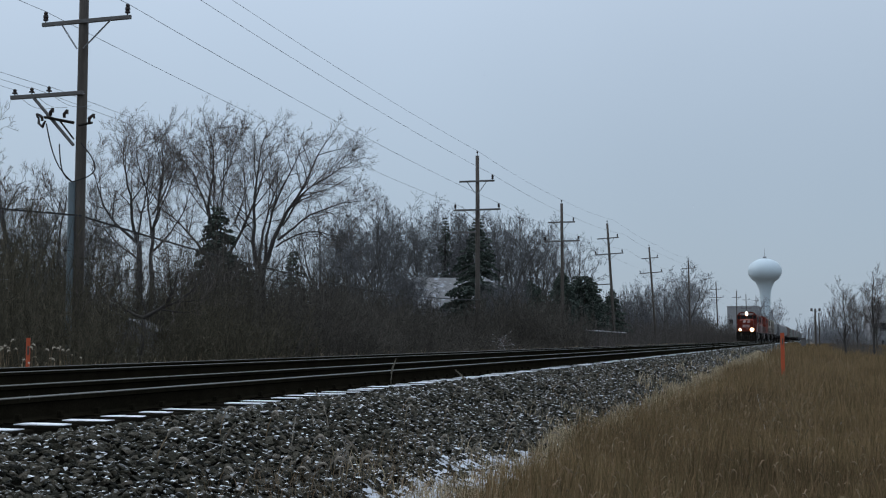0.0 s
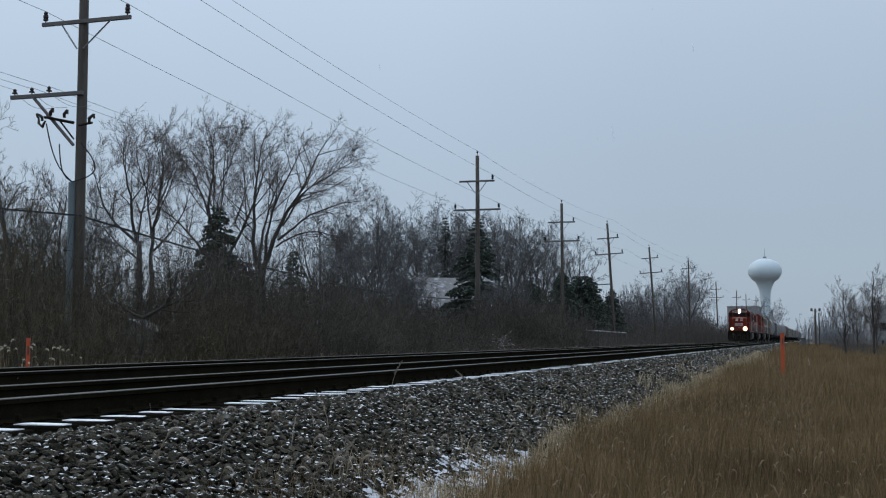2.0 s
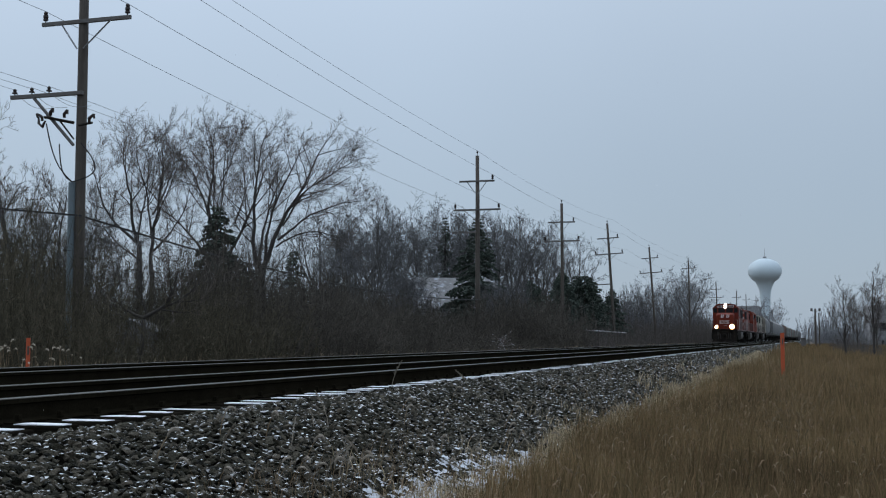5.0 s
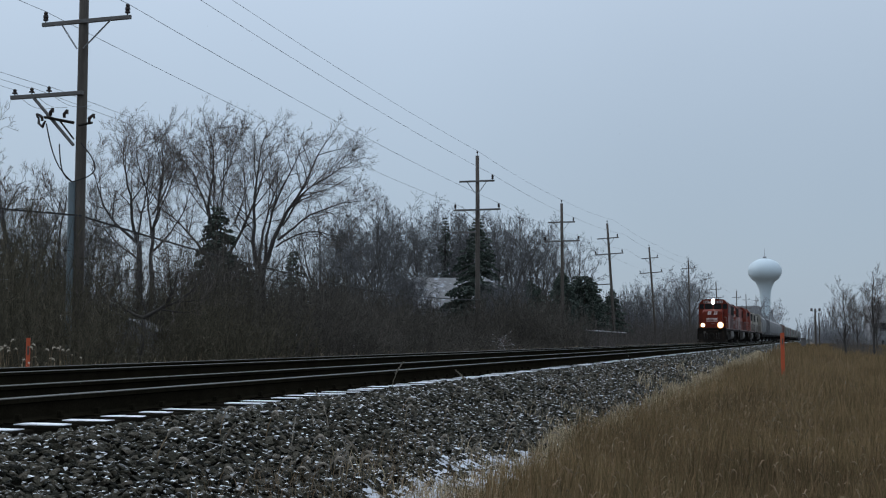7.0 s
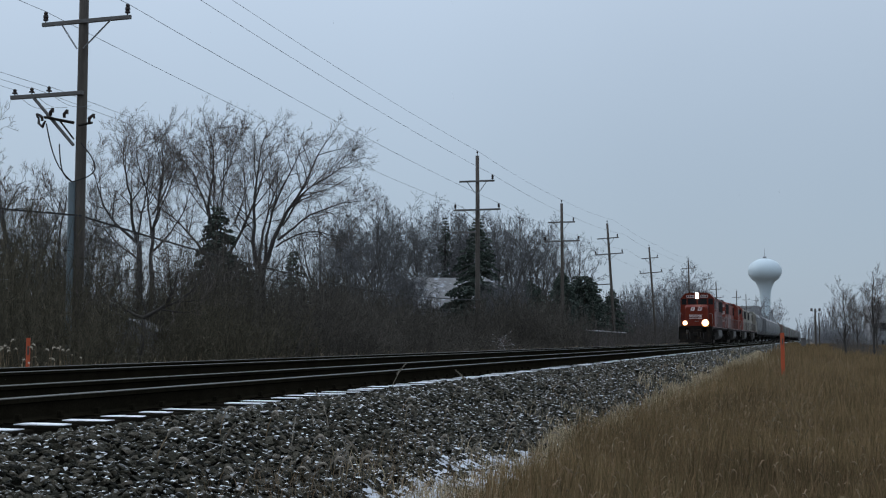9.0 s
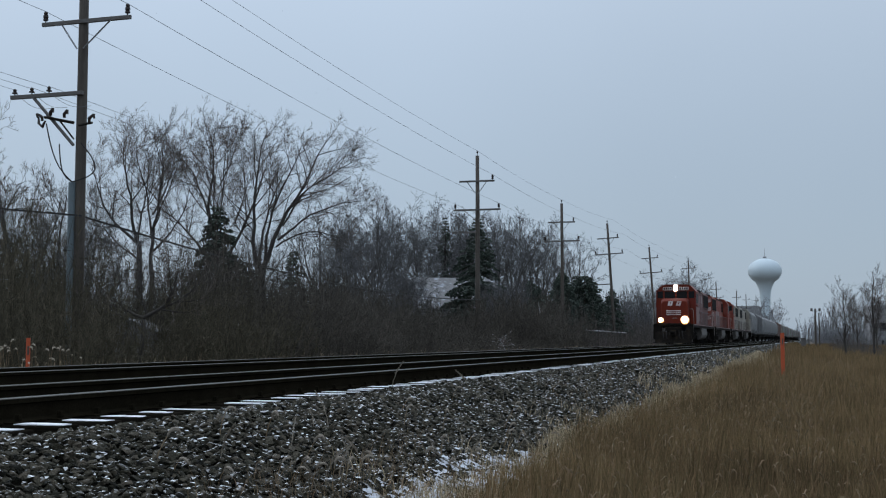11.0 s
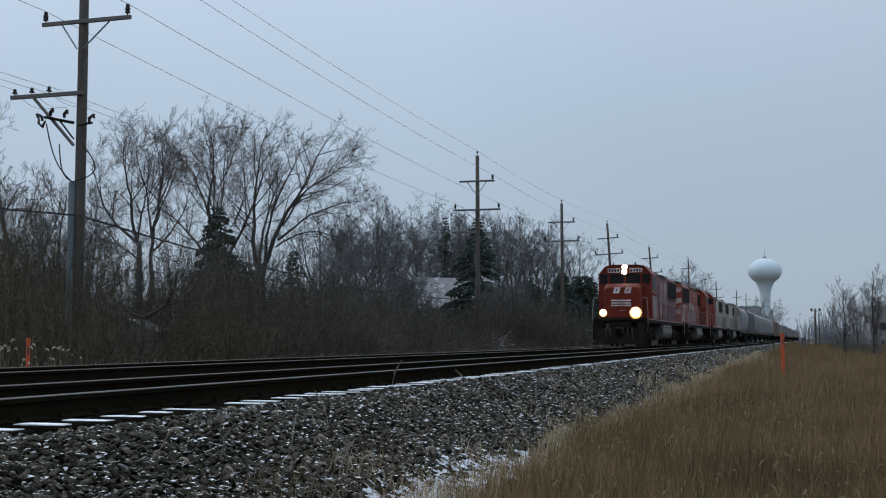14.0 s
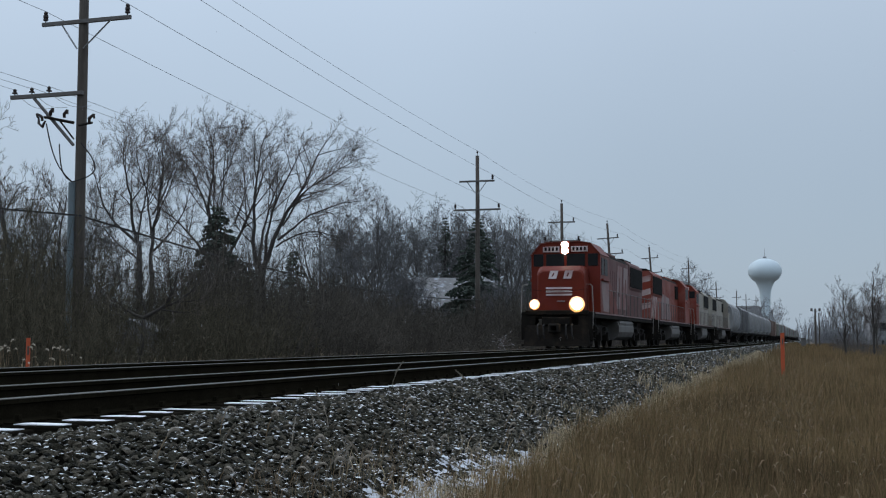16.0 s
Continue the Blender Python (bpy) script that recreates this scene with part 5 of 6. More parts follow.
def locomotive(name_label, paint, long_hood_first, label_cab, m, hood_paint=None, cab_paint=None):
    """A six-axle road-switcher diesel."""
    L = 21.8
    hood_paint, cab_paint = hood_paint or paint, cab_paint or paint
    t = thing("diesel_locomotive", name_label, "locomotive", m, "locomotives of the train")
    underframe(t, L)
    for yc in (4.55, L - 4.55):
        loco_truck(t, yc)

    def Y(y):
        return L - y if long_hood_first else y

    def ybox(g, x0, x1, ya, yb, z0, z1, c=0.02):
        a, b = sorted((Y(ya), Y(yb)))
        return g.box(x0, x1, a, b, z0, z1, c)

    # short hood (nose)
    rings = []
    for yy, half, top in ((1.56, 0.96, 3.30), (1.62, 1.02, 3.36), (1.86, 1.03, 3.54), (3.0, 1.03, 3.56)):
        rings.append([(-half, Y(yy), 1.56), (half, Y(yy), 1.56), (half, Y(yy), top - 0.22), (half - 0.06, Y(yy), top - 0.08), (half - 0.2, Y(yy), top), (0.2 - half, Y(yy), top), (0.06 - half, Y(yy), top - 0.08), (-half, Y(yy), top - 0.22)])
    faces = [(8 * j + i, 8 * j + (i + 1) % 8, 8 * j + 8 + (i + 1) % 8, 8 * j + 8 + i) for j in range(3) for i in range(8)] + [tuple(range(8)), tuple(range(24, 32))]
    part("nose", Geo().add([p for r in rings for p in r], faces), cab_paint, t, label_cab)
    nd = part("nose_door", ybox(Geo(), 0.25, 0.82, 1.536, 1.56, 1.75, 2.2, 0.004), cab_paint, t)
    # cab with chamfered roof
    cab_p = [(-1.52, 1.56), (1.52, 1.56), (1.52, 4.08), (1.08, 4.56), (0.7, 4.62), (-0.7, 4.62), (-1.08, 4.56), (-1.52, 4.08)]
    ya, yb = sorted((Y(2.75), Y(5.05)))
    cab = part("cab", Geo().prism(cab_p, "y", ya, yb), cab_paint, t, label_cab)
    roof_p = [(1.56, 4.07), (1.1, 4.59), (0.7, 4.655), (-0.7, 4.655), (-1.1, 4.59), (-1.56, 4.07), (-1.53, 4.05), (-1.085, 4.567), (-0.7, 4.627), (0.7, 4.627), (1.085, 4.567), (1.53, 4.05)]
    ya, yb = sorted((Y(2.68), Y(5.15)))
    part("cab_roof", Geo().prism(roof_p, "y", ya, yb), cab_paint, cab, "cab roof skin")
    f = 2.75
    for x0, x1 in ((-1.42, -0.98), (-0.86, -0.05), (0.05, 0.86), (0.98, 1.42)):
        w = part("windscreen", ybox(Geo(), x0, x1, f - 0.03, f + 0.01, 3.58, 4.12, 0.012), M_GLASS, cab, "dark cab window")
    part("windscreen_centre_post", ybox(Geo(), -0.05, 0.05, f - 0.04, f + 0.01, 3.56, 4.14, 0.01), cab_paint, cab)
    for s in (-1, 1):
        for y0, y1 in ((3.0, 3.72), (3.85, 4.7)):
            part("side_window", ybox(Geo(), *sorted((s * 1.50, s * 1.535)), y0, y1, 3.2, 3.95, 0.012), M_GLASS, cab, "dark cab side window")
        part("armrest", ybox(Geo(), *sorted((s * 1.52, s * 1.62)), 3.0, 4.7, 2.95, 3.03, 0.01), cab_paint, cab)
        nb = part("number_board", ybox(Geo(), *sorted((s * 0.26, s * 0.98)), f - 0.09, f + 0.01, 4.2, 4.44, 0.015), M_LETTER, cab, "white number board")
        for k in range(4):
            x = s * (0.37 + 0.165 * k)
            part("number_bar", ybox(Geo(), x - 0.05, x + 0.05, f - 0.1, f - 0.085, 4.25, 4.41, 0.0), M_BLACK, nb)
    part("horn", Geo().tube([(0.55, Y(3.2), 4.6), (0.55, Y(3.2), 4.78)], 0.03, 6).tube([(0.55, Y(2.95), 4.76), (0.55, Y(3.4), 4.76)], [0.045, 0.02], 8), M_BLACK, cab)
    part("antenna", Geo().tube([(-0.75, Y(3.3), 4.6), (-0.75, Y(3.3), 4.85)], [0.05, 0.02], 6), M_BLACK, cab)
    # long hood
    hood_p = [(-1.0, 1.56), (1.0, 1.56), (1.0, 4.25), (0.8, 4.46), (-0.8, 4.46), (-1.0, 4.25)]
    ya, yb = sorted((Y(5.05), Y(20.2)))
    hood = part("long_hood", Geo().prism(hood_p, "y", ya, yb), hood_paint, t, "engine hood")
    ya, yb = sorted((Y(5.1), Y(20.15)))
    part("hood_roof", Geo().prism([(-0.99, 4.275), (-0.8, 4.475), (0.8, 4.475), (0.99, 4.275), (0.96, 4.27), (0.79, 4.464), (-0.79, 4.464), (-0.96, 4.27)], "y", ya, yb), M_BLACK, hood, "soot-darkened hood roof")
    for s in (-1, 1):
        hood_doors(hood, s * 1.0, *sorted((Y(7.5), Y(15.2))), 1.75, 3.7, 12, hood_paint)
        part("dynamic_brake_grille", ybox(Geo(), *sorted((s * 0.98, s * 1.06)), 5.4, 7.0, 3.2, 4.1, 0.02), M_GRILLE, hood)
    # flared radiator section near the end of the long hood
    rad_p = [(-1.0, 3.0), (1.0, 3.0), (1.06, 3.1), (1.06, 4.3), (0.85, 4.5), (-0.85, 4.5), (-1.06, 4.3), (-1.06, 3.1)]
    ya, yb = sorted((Y(14.9), Y(20.0)))
    rad = part("radiator_housing", Geo().prism(rad_p, "y", ya, yb), hood_paint, t)
    for s in (-1, 1):
        part("radiator_screen", ybox(Geo(), *sorted((s * 1.05, s * 1.085)), 15.1, 19.8, 3.15, 4.2, 0.01), M_GRILLE, rad, "dark radiator screen")
    fans(rad, (Y(16.2), Y(17.4), Y(18.6)), 4.5)
    fans(hood, (Y(9.0), Y(10.5)), 4.46, 0.55)
    part("exhaust_stack", ybox(Geo(), -0.25, 0.25, 12.0, 12.9, 4.44, 4.72, 0.02), M_BLACK, hood)
    part("brake_blister", ybox(Geo(), -0.85, 0.85, 7.6, 11.4, 4.44, 4.56, 0.03), hood_paint, hood)
    # walkway rails and corner steps
    for s in (-1, 1):
        rails_along(t, s * 1.47, *sorted((Y(5.4), Y(20.4))), 1.56, 11, M_RAIL_GRIMY)
        part("sill_stripe", Geo().box(*sorted((s * 1.5, s * 1.512)), 1.5, L - 1.5, 1.49, 1.55), M_SIDE_MARK, t, "pale sill stripe")
        steps(t, s * 1.22, 0.72, 1.4)
        steps(t, s * 1.22, L - 1.4, L - 0.72)
        for ye in (0.78, L - 0.78):
            part("corner_handrail", Geo().tube([(s * 1.5, ye, 0.75), (s * 1.54, ye, 1.6), (s * 1.5, ye, 2.62), (s * 1.42, ye, 2.7), (s * 1.25, ye, 2.7)], 0.018, 6), M_HANDRAIL, t, "white grab rail")
    for ye in (0.8, L - 0.8):
        part("end_handrail", Geo().tube([(-1.28, ye, 1.56), (-1.28, ye, 2.5), (-0.4, ye, 2.42), (0.4, ye, 2.42), (1.28, ye, 2.5), (1.28, ye, 1.56)], 0.009, 4), M_BLACK, t)
        part("anticlimber", Geo().box(-1.35, 1.35, ye - 0.16, ye - 0.02, 1.42, 1.62, 0.03), M_BLACK, t)
    return t, Y, ybox, cab, hood


def lead_dressing(t, Y, ybox, cab, hood):
    """What the leading engine alone carries: plough, lit lamps, hoses, white marks."""
    pl = Geo()
    pl.prism([(-1.5, 0.75), (1.5, 0.75), (1.5, 0.62), (0, 0.28), (-1.5, 0.62)], "z", 0.12, 0.2)
    pl.add([(-1.32, 0.72, 1.0), (1.32, 0.72, 1.0), (1.4, 0.55, 0.12), (0.0, 0.1, 0.12), (-1.4, 0.55, 0.12), (0.0, 0.55, 1.0), (-1.32, 0.8, 1.0), (1.32, 0.8, 1.0), (1.4, 0.8, 0.12), (-1.4, 0.8, 0.12)],
           [(0, 4, 3, 5), (5, 3, 2, 1), (6, 9, 4, 0), (1, 2, 8, 7), (4, 9, 8, 2, 3), (0, 5, 1, 7, 6), (6, 7, 8, 9)])
    part("snow_plough", pl, M_BLACK, t, "black pilot plough")
    hz = part("headlight_housing", ybox(Geo(), -0.22, 0.22, 2.6, 2.76, 4.1, 4.66, 0.04), M_RED, cab)
    for z in (4.25, 4.50):
        part("headlight", Geo().lathe([(0.145, 2.6), (0.15, 2.575), (0.11, 2.545), (0.04, 2.535)], 20, "y", (0, 0, z)), M_LAMP, hz, "glowing white headlight", True)
    for x in (-0.93, 0.87):
        b = part("ditch_light", Geo().lathe([(0.1, 0.86), (0.14, 0.8), (0.14, 0.65), (0.12, 0.64)], 20, "y", (x, 0, 1.86)), M_BLACK, t)
        # Oversized lens and glowing amber ring stand in for glare around each lamp.
        rr = 0.33 if x > 0 else 0.22
        part("lens_rim", Geo().lathe([(0.15, 0.68), (rr, 0.66), (rr, 0.635), (0.15, 0.61)], 24, "y", (x, 0, 1.86)), M_DITCH_GLARE, b, "amber ring of painted glare around the ditch light", True)
        part("ditch_lens", Geo().lathe([(rr * 0.7, 0.62), (rr * 0.67, 0.595), (rr * 0.45, 0.57), (0.04, 0.56)], 20, "y", (x, 0, 1.86)), M_DITCH, b, "glowing amber-white ditch light", True)
    for k, x in enumerate((-0.75, -0.5, 0.45, 0.7)):
        part("air_hose", Geo().tube([(x, 0.55, 1.05), (x, 0.32, 0.95), (x + 0.03, 0.25, 0.6), (x + 0.06, 0.34, 0.42)], 0.03, 6), M_TYRE, t)
    # white marks on the nose: two slanted blocks and three bars
    for x, cut in ((-0.52, 1), (0.12, 0)):
        g = Geo().prism([(x, 2.98), (x + 0.34, 2.98), (x + 0.43, 3.32), (x + 0.09, 3.32)], "y", 1.53, 1.552)
        mk = part("nose_mark", g, M_LETTER, t, "white painted mark")
        part("mark_gap", Geo().prism([(x + 0.14, 3.07), (x + 0.20, 3.07), (x + 0.27, 3.23), (x + 0.21, 3.23)], "y", 1.522, 1.54), M_RED, mk)
    for z in (2.26, 2.40, 2.54):
        part("nose_stripe", ybox(Geo(), -0.62, 0.5, 1.505, 1.55, z, z + 0.075, 0.0), M_LETTER, t, "white stripe")
    part("grab_iron", Geo().tube([(-0.15, 1.5, 2.02), (0.2, 1.5, 2.02)], 0.02, 5), M_HANDRAIL, t)
    # large white blocks along the hood side
    for s in (-1, 1):
        for y0, w in ((10.6, 1.5), (12.7, 1.4)):
            g = Geo()
            x0, x1 = sorted((s * 1.019, s * 1.026))
            g.prism([(y0, 1.9), (y0 + w, 1.9), (y0 + w + 0.35, 4.05), (y0 + 0.35, 4.05)], "x", x0, x1)
            part("side_mark", g, M_SIDE_MARK, hood, "large white painted block")
            g = Geo()
            x0, x1 = sorted((s * 1.027, s * 1.032))
            g.prism([(y0 + 0.6, 2.5), (y0 + w - 0.5, 2.5), (y0 + w - 0.3, 3.45), (y0 + 0.8, 3.45)], "x", x0, x1)
            part("side_mark_gap", g, M_RED_FADED, hood)
        x0, x1 = sorted((s * 1.033, s * 1.038))
        part("slanted_band", Geo().prism([(6.4, 1.62), (11.2, 1.62), (9.0, 2.9), (6.4, 4.1)], "x", x0, x1), M_RED, hood, "deep red slanted band")
        x0, x1 = sorted((s * 1.522, s * 1.53))
        part("cab_mark", Geo().prism([(3.5, 1.62), (5.0, 1.62), (5.0, 2.9), (3.1, 2.9), (3.1, 2.4)], "x", x0, x1), M_SIDE_MARK, cab, "grimy white painted panel")


def striped_end(t, hood, Y):
    """Slanted white bands on the leading end of the second engine's hood."""
    L = 21.8
    for s in (-1, 1):
        x0, x1 = sorted((s * 1.005, s * 1.015))
        for k in range(3):
            y0 = 1.62 + 0.75 * k
            part("diagonal_stripe", Geo().prism([(y0, 1.7), (y0 + 0.38, 1.7), (y0 + 1.35, 3.0), (y0 + 0.97, 3.0)], "x", x0, x1), M_STRIPE, hood, "white diagonal stripe")
        x0, x1 = sorted((s * 1.062, s * 1.07))
        x2, x3 = sorted((s * 1.021, s * 1.026))
        part("washed_panel", Geo().prism([(6.2, 1.7), (12.0, 1.7), (11.0, 3.1), (6.8, 3.3)], "x", x2, x3), M_SIDE_MARK, hood, "chalky washed-out panel")
        part("pale_panel", Geo().prism([(2.3, 3.4), (2.62, 3.4), (2.62, 4.3), (2.3, 4.3)], "x", x0, x1), M_STRIPE, hood)
    for k in range(3):
        z = 1.8 + 0.8 * k
        part("end_stripe", Geo().prism([(-0.98, z), (0.98, z + 0.5), (0.98, z + 0.85), (-0.98, z + 0.35)], "y", 1.585, 1.597), M_STRIPE, hood, "white diagonal stripe")


def freight_truck(parent, yc):
    g = Geo()
    for s in (-1, 1):
        x = s * 1.0
        g.prism([(yc - 1.2, 0.4), (yc - 1.2, 0.66), (yc - 0.45, 0.82), (yc + 0.45, 0.82), (yc + 1.2, 0.66), (yc + 1.2, 0.4), (yc + 0.8, 0.45), (yc + 0.4, 0.3), (yc - 0.4, 0.3), (yc - 0.8, 0.45)], "x", x - 0.08, x + 0.08)
    g.box(-1.0, 1.0, yc - 0.22, yc + 0.22, 0.5, 0.85)
    t = part("truck", g, M_TRUCK, parent, "rusty two-axle truck")
    for dy in (-0.89, 0.89):
        part("wheelset", WHEEL_MESH, None, t, m=pose(0, yc + dy, 0.46) @ Matrix.Diagonal((1, 0.9, 0.9, 1)))


def covered_hopper(label, paint, m, length=18.0, ribs=14, rounded=False, group="covered hoppers of the train"):
    t = thing("hopper_car", label, "railway car", m, group)
    L = length
    h = 4.55
    if rounded:
        sec = [(-0.9, 1.2), (0.9, 1.2), (1.42, 1.75), (1.55, 2.5), (1.55, 3.3), (1.4, 3.95), (1.0, 4.4), (0.5, h), (-0.5, h), (-1.0, 4.4), (-1.4, 3.95), (-1.55, 3.3), (-1.55, 2.5), (-1.42, 1.75)]
    else:
        sec = [(-1.5, 1.25), (1.5, 1.25), (1.52, 4.05), (1.15, 4.4), (0.55, h), (-0.55, h), (-1.15, 4.4), (-1.52, 4.05)]
    g = Geo()
    a, b = 1.9, L - 1.9
    g.prism(sec, "y", a, b)
    # sloped end sheets
    body = part("body", g, paint, t, "ribbed steel body", rounded)
    for y0, y1 in ((1.3, 1.9), (L - 1.3, L - 1.9)):
        n = len(sec)
        v = [(x, y1, z) for x, z in sec] + [(x * 0.98, y1 + (y0 - y1) * smooth01(2.2, 4.4, z), z) for x, z in sec]
        part("end_sheet", Geo().add(v, [(i, (i + 1) % n, n + (i + 1) % n, n + i) for i in range(n)] + [tuple(range(n, 2 * n))]), paint, body)
    for k in range(ribs):
        y = a + 0.15 + (b - a - 0.3) * k / (ribs - 1)
        for s in (-1, 1):
            if rounded:
                part("rib", Geo().tube([(s * 1.44, y, 1.75), (s * 1.57, y, 2.5), (s * 1.57, y, 3.3), (s * 1.42, y, 3.95)], 0.05, 5), paint, body)
            else:
                part("rib", Geo().box(*sorted((s * 1.49, s * 1.60)), y - 0.05, y + 0.05, 1.3, 4.02), paint, body)
    for yc in (0.27 * L, 0.5 * L, 0.73 * L):
        part("outlet_hopper", Geo().add([(-1.2, yc - 1.5, 1.27), (1.2, yc - 1.5, 1.27), (1.2, yc + 1.5, 1.27), (-1.2, yc + 1.5, 1.27), (-0.4, yc - 0.4, 0.5), (0.4, yc - 0.4, 0.5), (0.4, yc + 0.4, 0.5), (-0.4, yc + 0.4, 0.5)],
                                        [(0, 1, 2, 3), (4, 7, 6, 5), (0, 4, 5, 1), (1, 5, 6, 2), (2, 6, 7, 3), (3, 7, 4, 0)]), M_HOPPER_DK, t)
    part("sill", Geo().box(-1.52, 1.52, 0.55, L - 0.55, 1.08, 1.26, 0.02).box(-0.3, 0.3, 0.0, L, 0.75, 1.1, 0.02), M_BLACK, t)
    part("running_board", Geo().box(-0.35, 0.35, 0.8, L - 0.8, h + 0.1, h + 0.14).box(-0.3, 0.3, 3.0, L - 3.0, h - 0.02, h + 0.1), M_STEEL, t)
    for ye in (0.6, L - 0.6):
        lad = Geo()
        for s in (-1, 1):
            for k in range(8):
                lad.tube([(s * 1.1, ye, 1.3 + 0.4 * k), (s * 1.5, ye, 1.3 + 0.4 * k)], 0.016, 4)
            lad.tube([(s * 1.5, ye, 1.1), (s * 1.5, ye, 4.3)], 0.02, 4)
            lad.tube([(s * 1.1, ye, 1.1), (s * 1.1, ye, 4.3)], 0.02, 4)
        tagged(part("ladder", lad, paint, t), kind="stuff")
    for yc in (2.0, L - 2.0):
        freight_truck(t, yc)
    return t


def boxcar(label, paint, m, L=17.0):
    t = thing("box_car", label, "railway car", m, "box cars of the train")
    body = part("body", Geo().prism([(-1.5, 1.1), (1.5, 1.1), (1.5, 4.3), (0.9, 4.52), (-0.9, 4.52), (-1.5, 4.3)], "y", 0.7, L - 0.7), paint, t, "ribbed brown steel body")
    for k in range(18):
        y = 1.0 + (L - 2.0) * k / 17
        for s in (-1, 1):
            if abs(y - L / 2) > 1.7:
                part("rib", Geo().box(*sorted((s * 1.49, s * 1.56)), y - 0.06, y + 0.06, 1.2, 4.25), paint, body)
    for s in (-1, 1):
        part("sliding_door", Geo().box(*sorted((s * 1.49, s * 1.58)), L / 2 - 1.55, L / 2 + 1.55, 1.2, 4.15, 0.02), paint, body)
    part("sill", Geo().box(-1.4, 1.4, 0.6, L - 0.6, 0.95, 1.1).box(-0.3, 0.3, 0.0, L, 0.72, 1.0), M_BLACK, t)
    for yc in (2.0, L - 2.0):
        freight_truck(t, yc)
    return t


# Where the leading coupler stands at each time, and how far behind it each vehicle follows.
CONSIST = []


def head_y(t):
    return 203.2 - 2.6 - 9.798 * t + 0.02935 * t * t


def train():
    q = 0.0

    def put(ob, length):
        nonlocal q
        CONSIST.append((ob, q))
        q += length + (0.9 if length > 20 else 0.1)

    l1 = locomotive("red diesel locomotive with lit headlights and grimy white markings", M_RED, False, "bright red cab end", pose(FAR_TRACK, 200, 0), M_RED_FADED)
    lead_dressing(*l1)
    put(l1[0], 21.8)
    l2 = locomotive("weathered red diesel locomotive with white diagonal stripes", M_RED2, True, "faded red cab end", pose(FAR_TRACK, 222, 0))
    striped_end(l2[0], l2[4], l2[1])
    put(l2[0], 21.8)
    l3 = locomotive("grimy beige diesel locomotive with a faded red cab", M_BEIGE, False, "faded red cab end", pose(FAR_TRACK, 244, 0), None, M_RED2)
    put(l3[0], 21.8)
    l4 = locomotive("grimy beige-grey diesel locomotive coupled behind the red ones", M_BEIGE, True, "beige cab end", pose(FAR_TRACK, 266, 0))
    put(l4[0], 21.8)
    cyl = covered_hopper("light grey round-sided covered hopper car", M_HOPPER, pose(FAR_TRACK, 288, 0), 18.0, 9, True)
    put(cyl, 18.0)
    dark = covered_hopper("dark grey covered hopper car", M_HOPPER_DK, pose(FAR_TRACK, 306, 0), 18.0, 12)
    put(dark, 18.0)
    for k in range(5):
        put(copy_thing(cyl, pose(FAR_TRACK, 324 + 18 * k, 0)), 18.0)
    flat = covered_hopper("light grey ribbed covered hopper car", M_HOPPER, pose(FAR_TRACK, 440, 0))
    bx = boxcar("mist-greyed brown box car with ribbed sides", M_BROWN, pose(FAR_TRACK, 360, 0))
    put(bx, 17.0)
    put(copy_thing(bx, pose(FAR_TRACK, 380, 0)), 17.0)
    olive = covered_hopper("faded, mist-greyed olive covered hopper car", M_GREENISH, pose(FAR_TRACK, 400, 0), 18.0, 12)
    put(olive, 18.0)
    put(flat, 18.0)
    for k in range(20):
        src, ln = ((olive, 18.0), (flat, 18.0), (bx, 17.0), (cyl, 18.0))[k % 4]
        put(copy_thing(src, pose(FAR_TRACK, 420 + 18 * k, 0)), ln)
# ---- distance and small things ----
def water_tower():
    t = thing("water_tower", "pale blue spheroid water tower on a flared column", "water tower", pose(-24.1, 649.5, -1.0))
    R, zc = 8.3, 35.3
    prof = [(0.05, zc + 6.4)]
    for k in range(1, 15):
        a = math.pi * k / 15 * 0.86
        prof.append((R * math.sin(a), zc + 6.4 * math.cos(a)))
    prof += [(3.6, zc - 7.6), (2.9, zc - 9.6), (2.5, zc - 13), (2.45, zc - 20), (2.6, zc - 28), (3.6, zc - 33), (4.4, zc - 35.3)]
    part("tank_and_column", Geo().lathe(prof[::-1], 40), M_TOWER, t, "", True)
    part("vent", Geo().lathe([(0.9, zc + 6.2), (0.9, zc + 7.2), (0.3, zc + 7.6)], 12), M_STEEL, t)
    part("antenna", Geo().tube([(0, 0, zc + 7.5), (0, 0, zc + 11.5)], [0.12, 0.04], 6), M_STEEL, t)


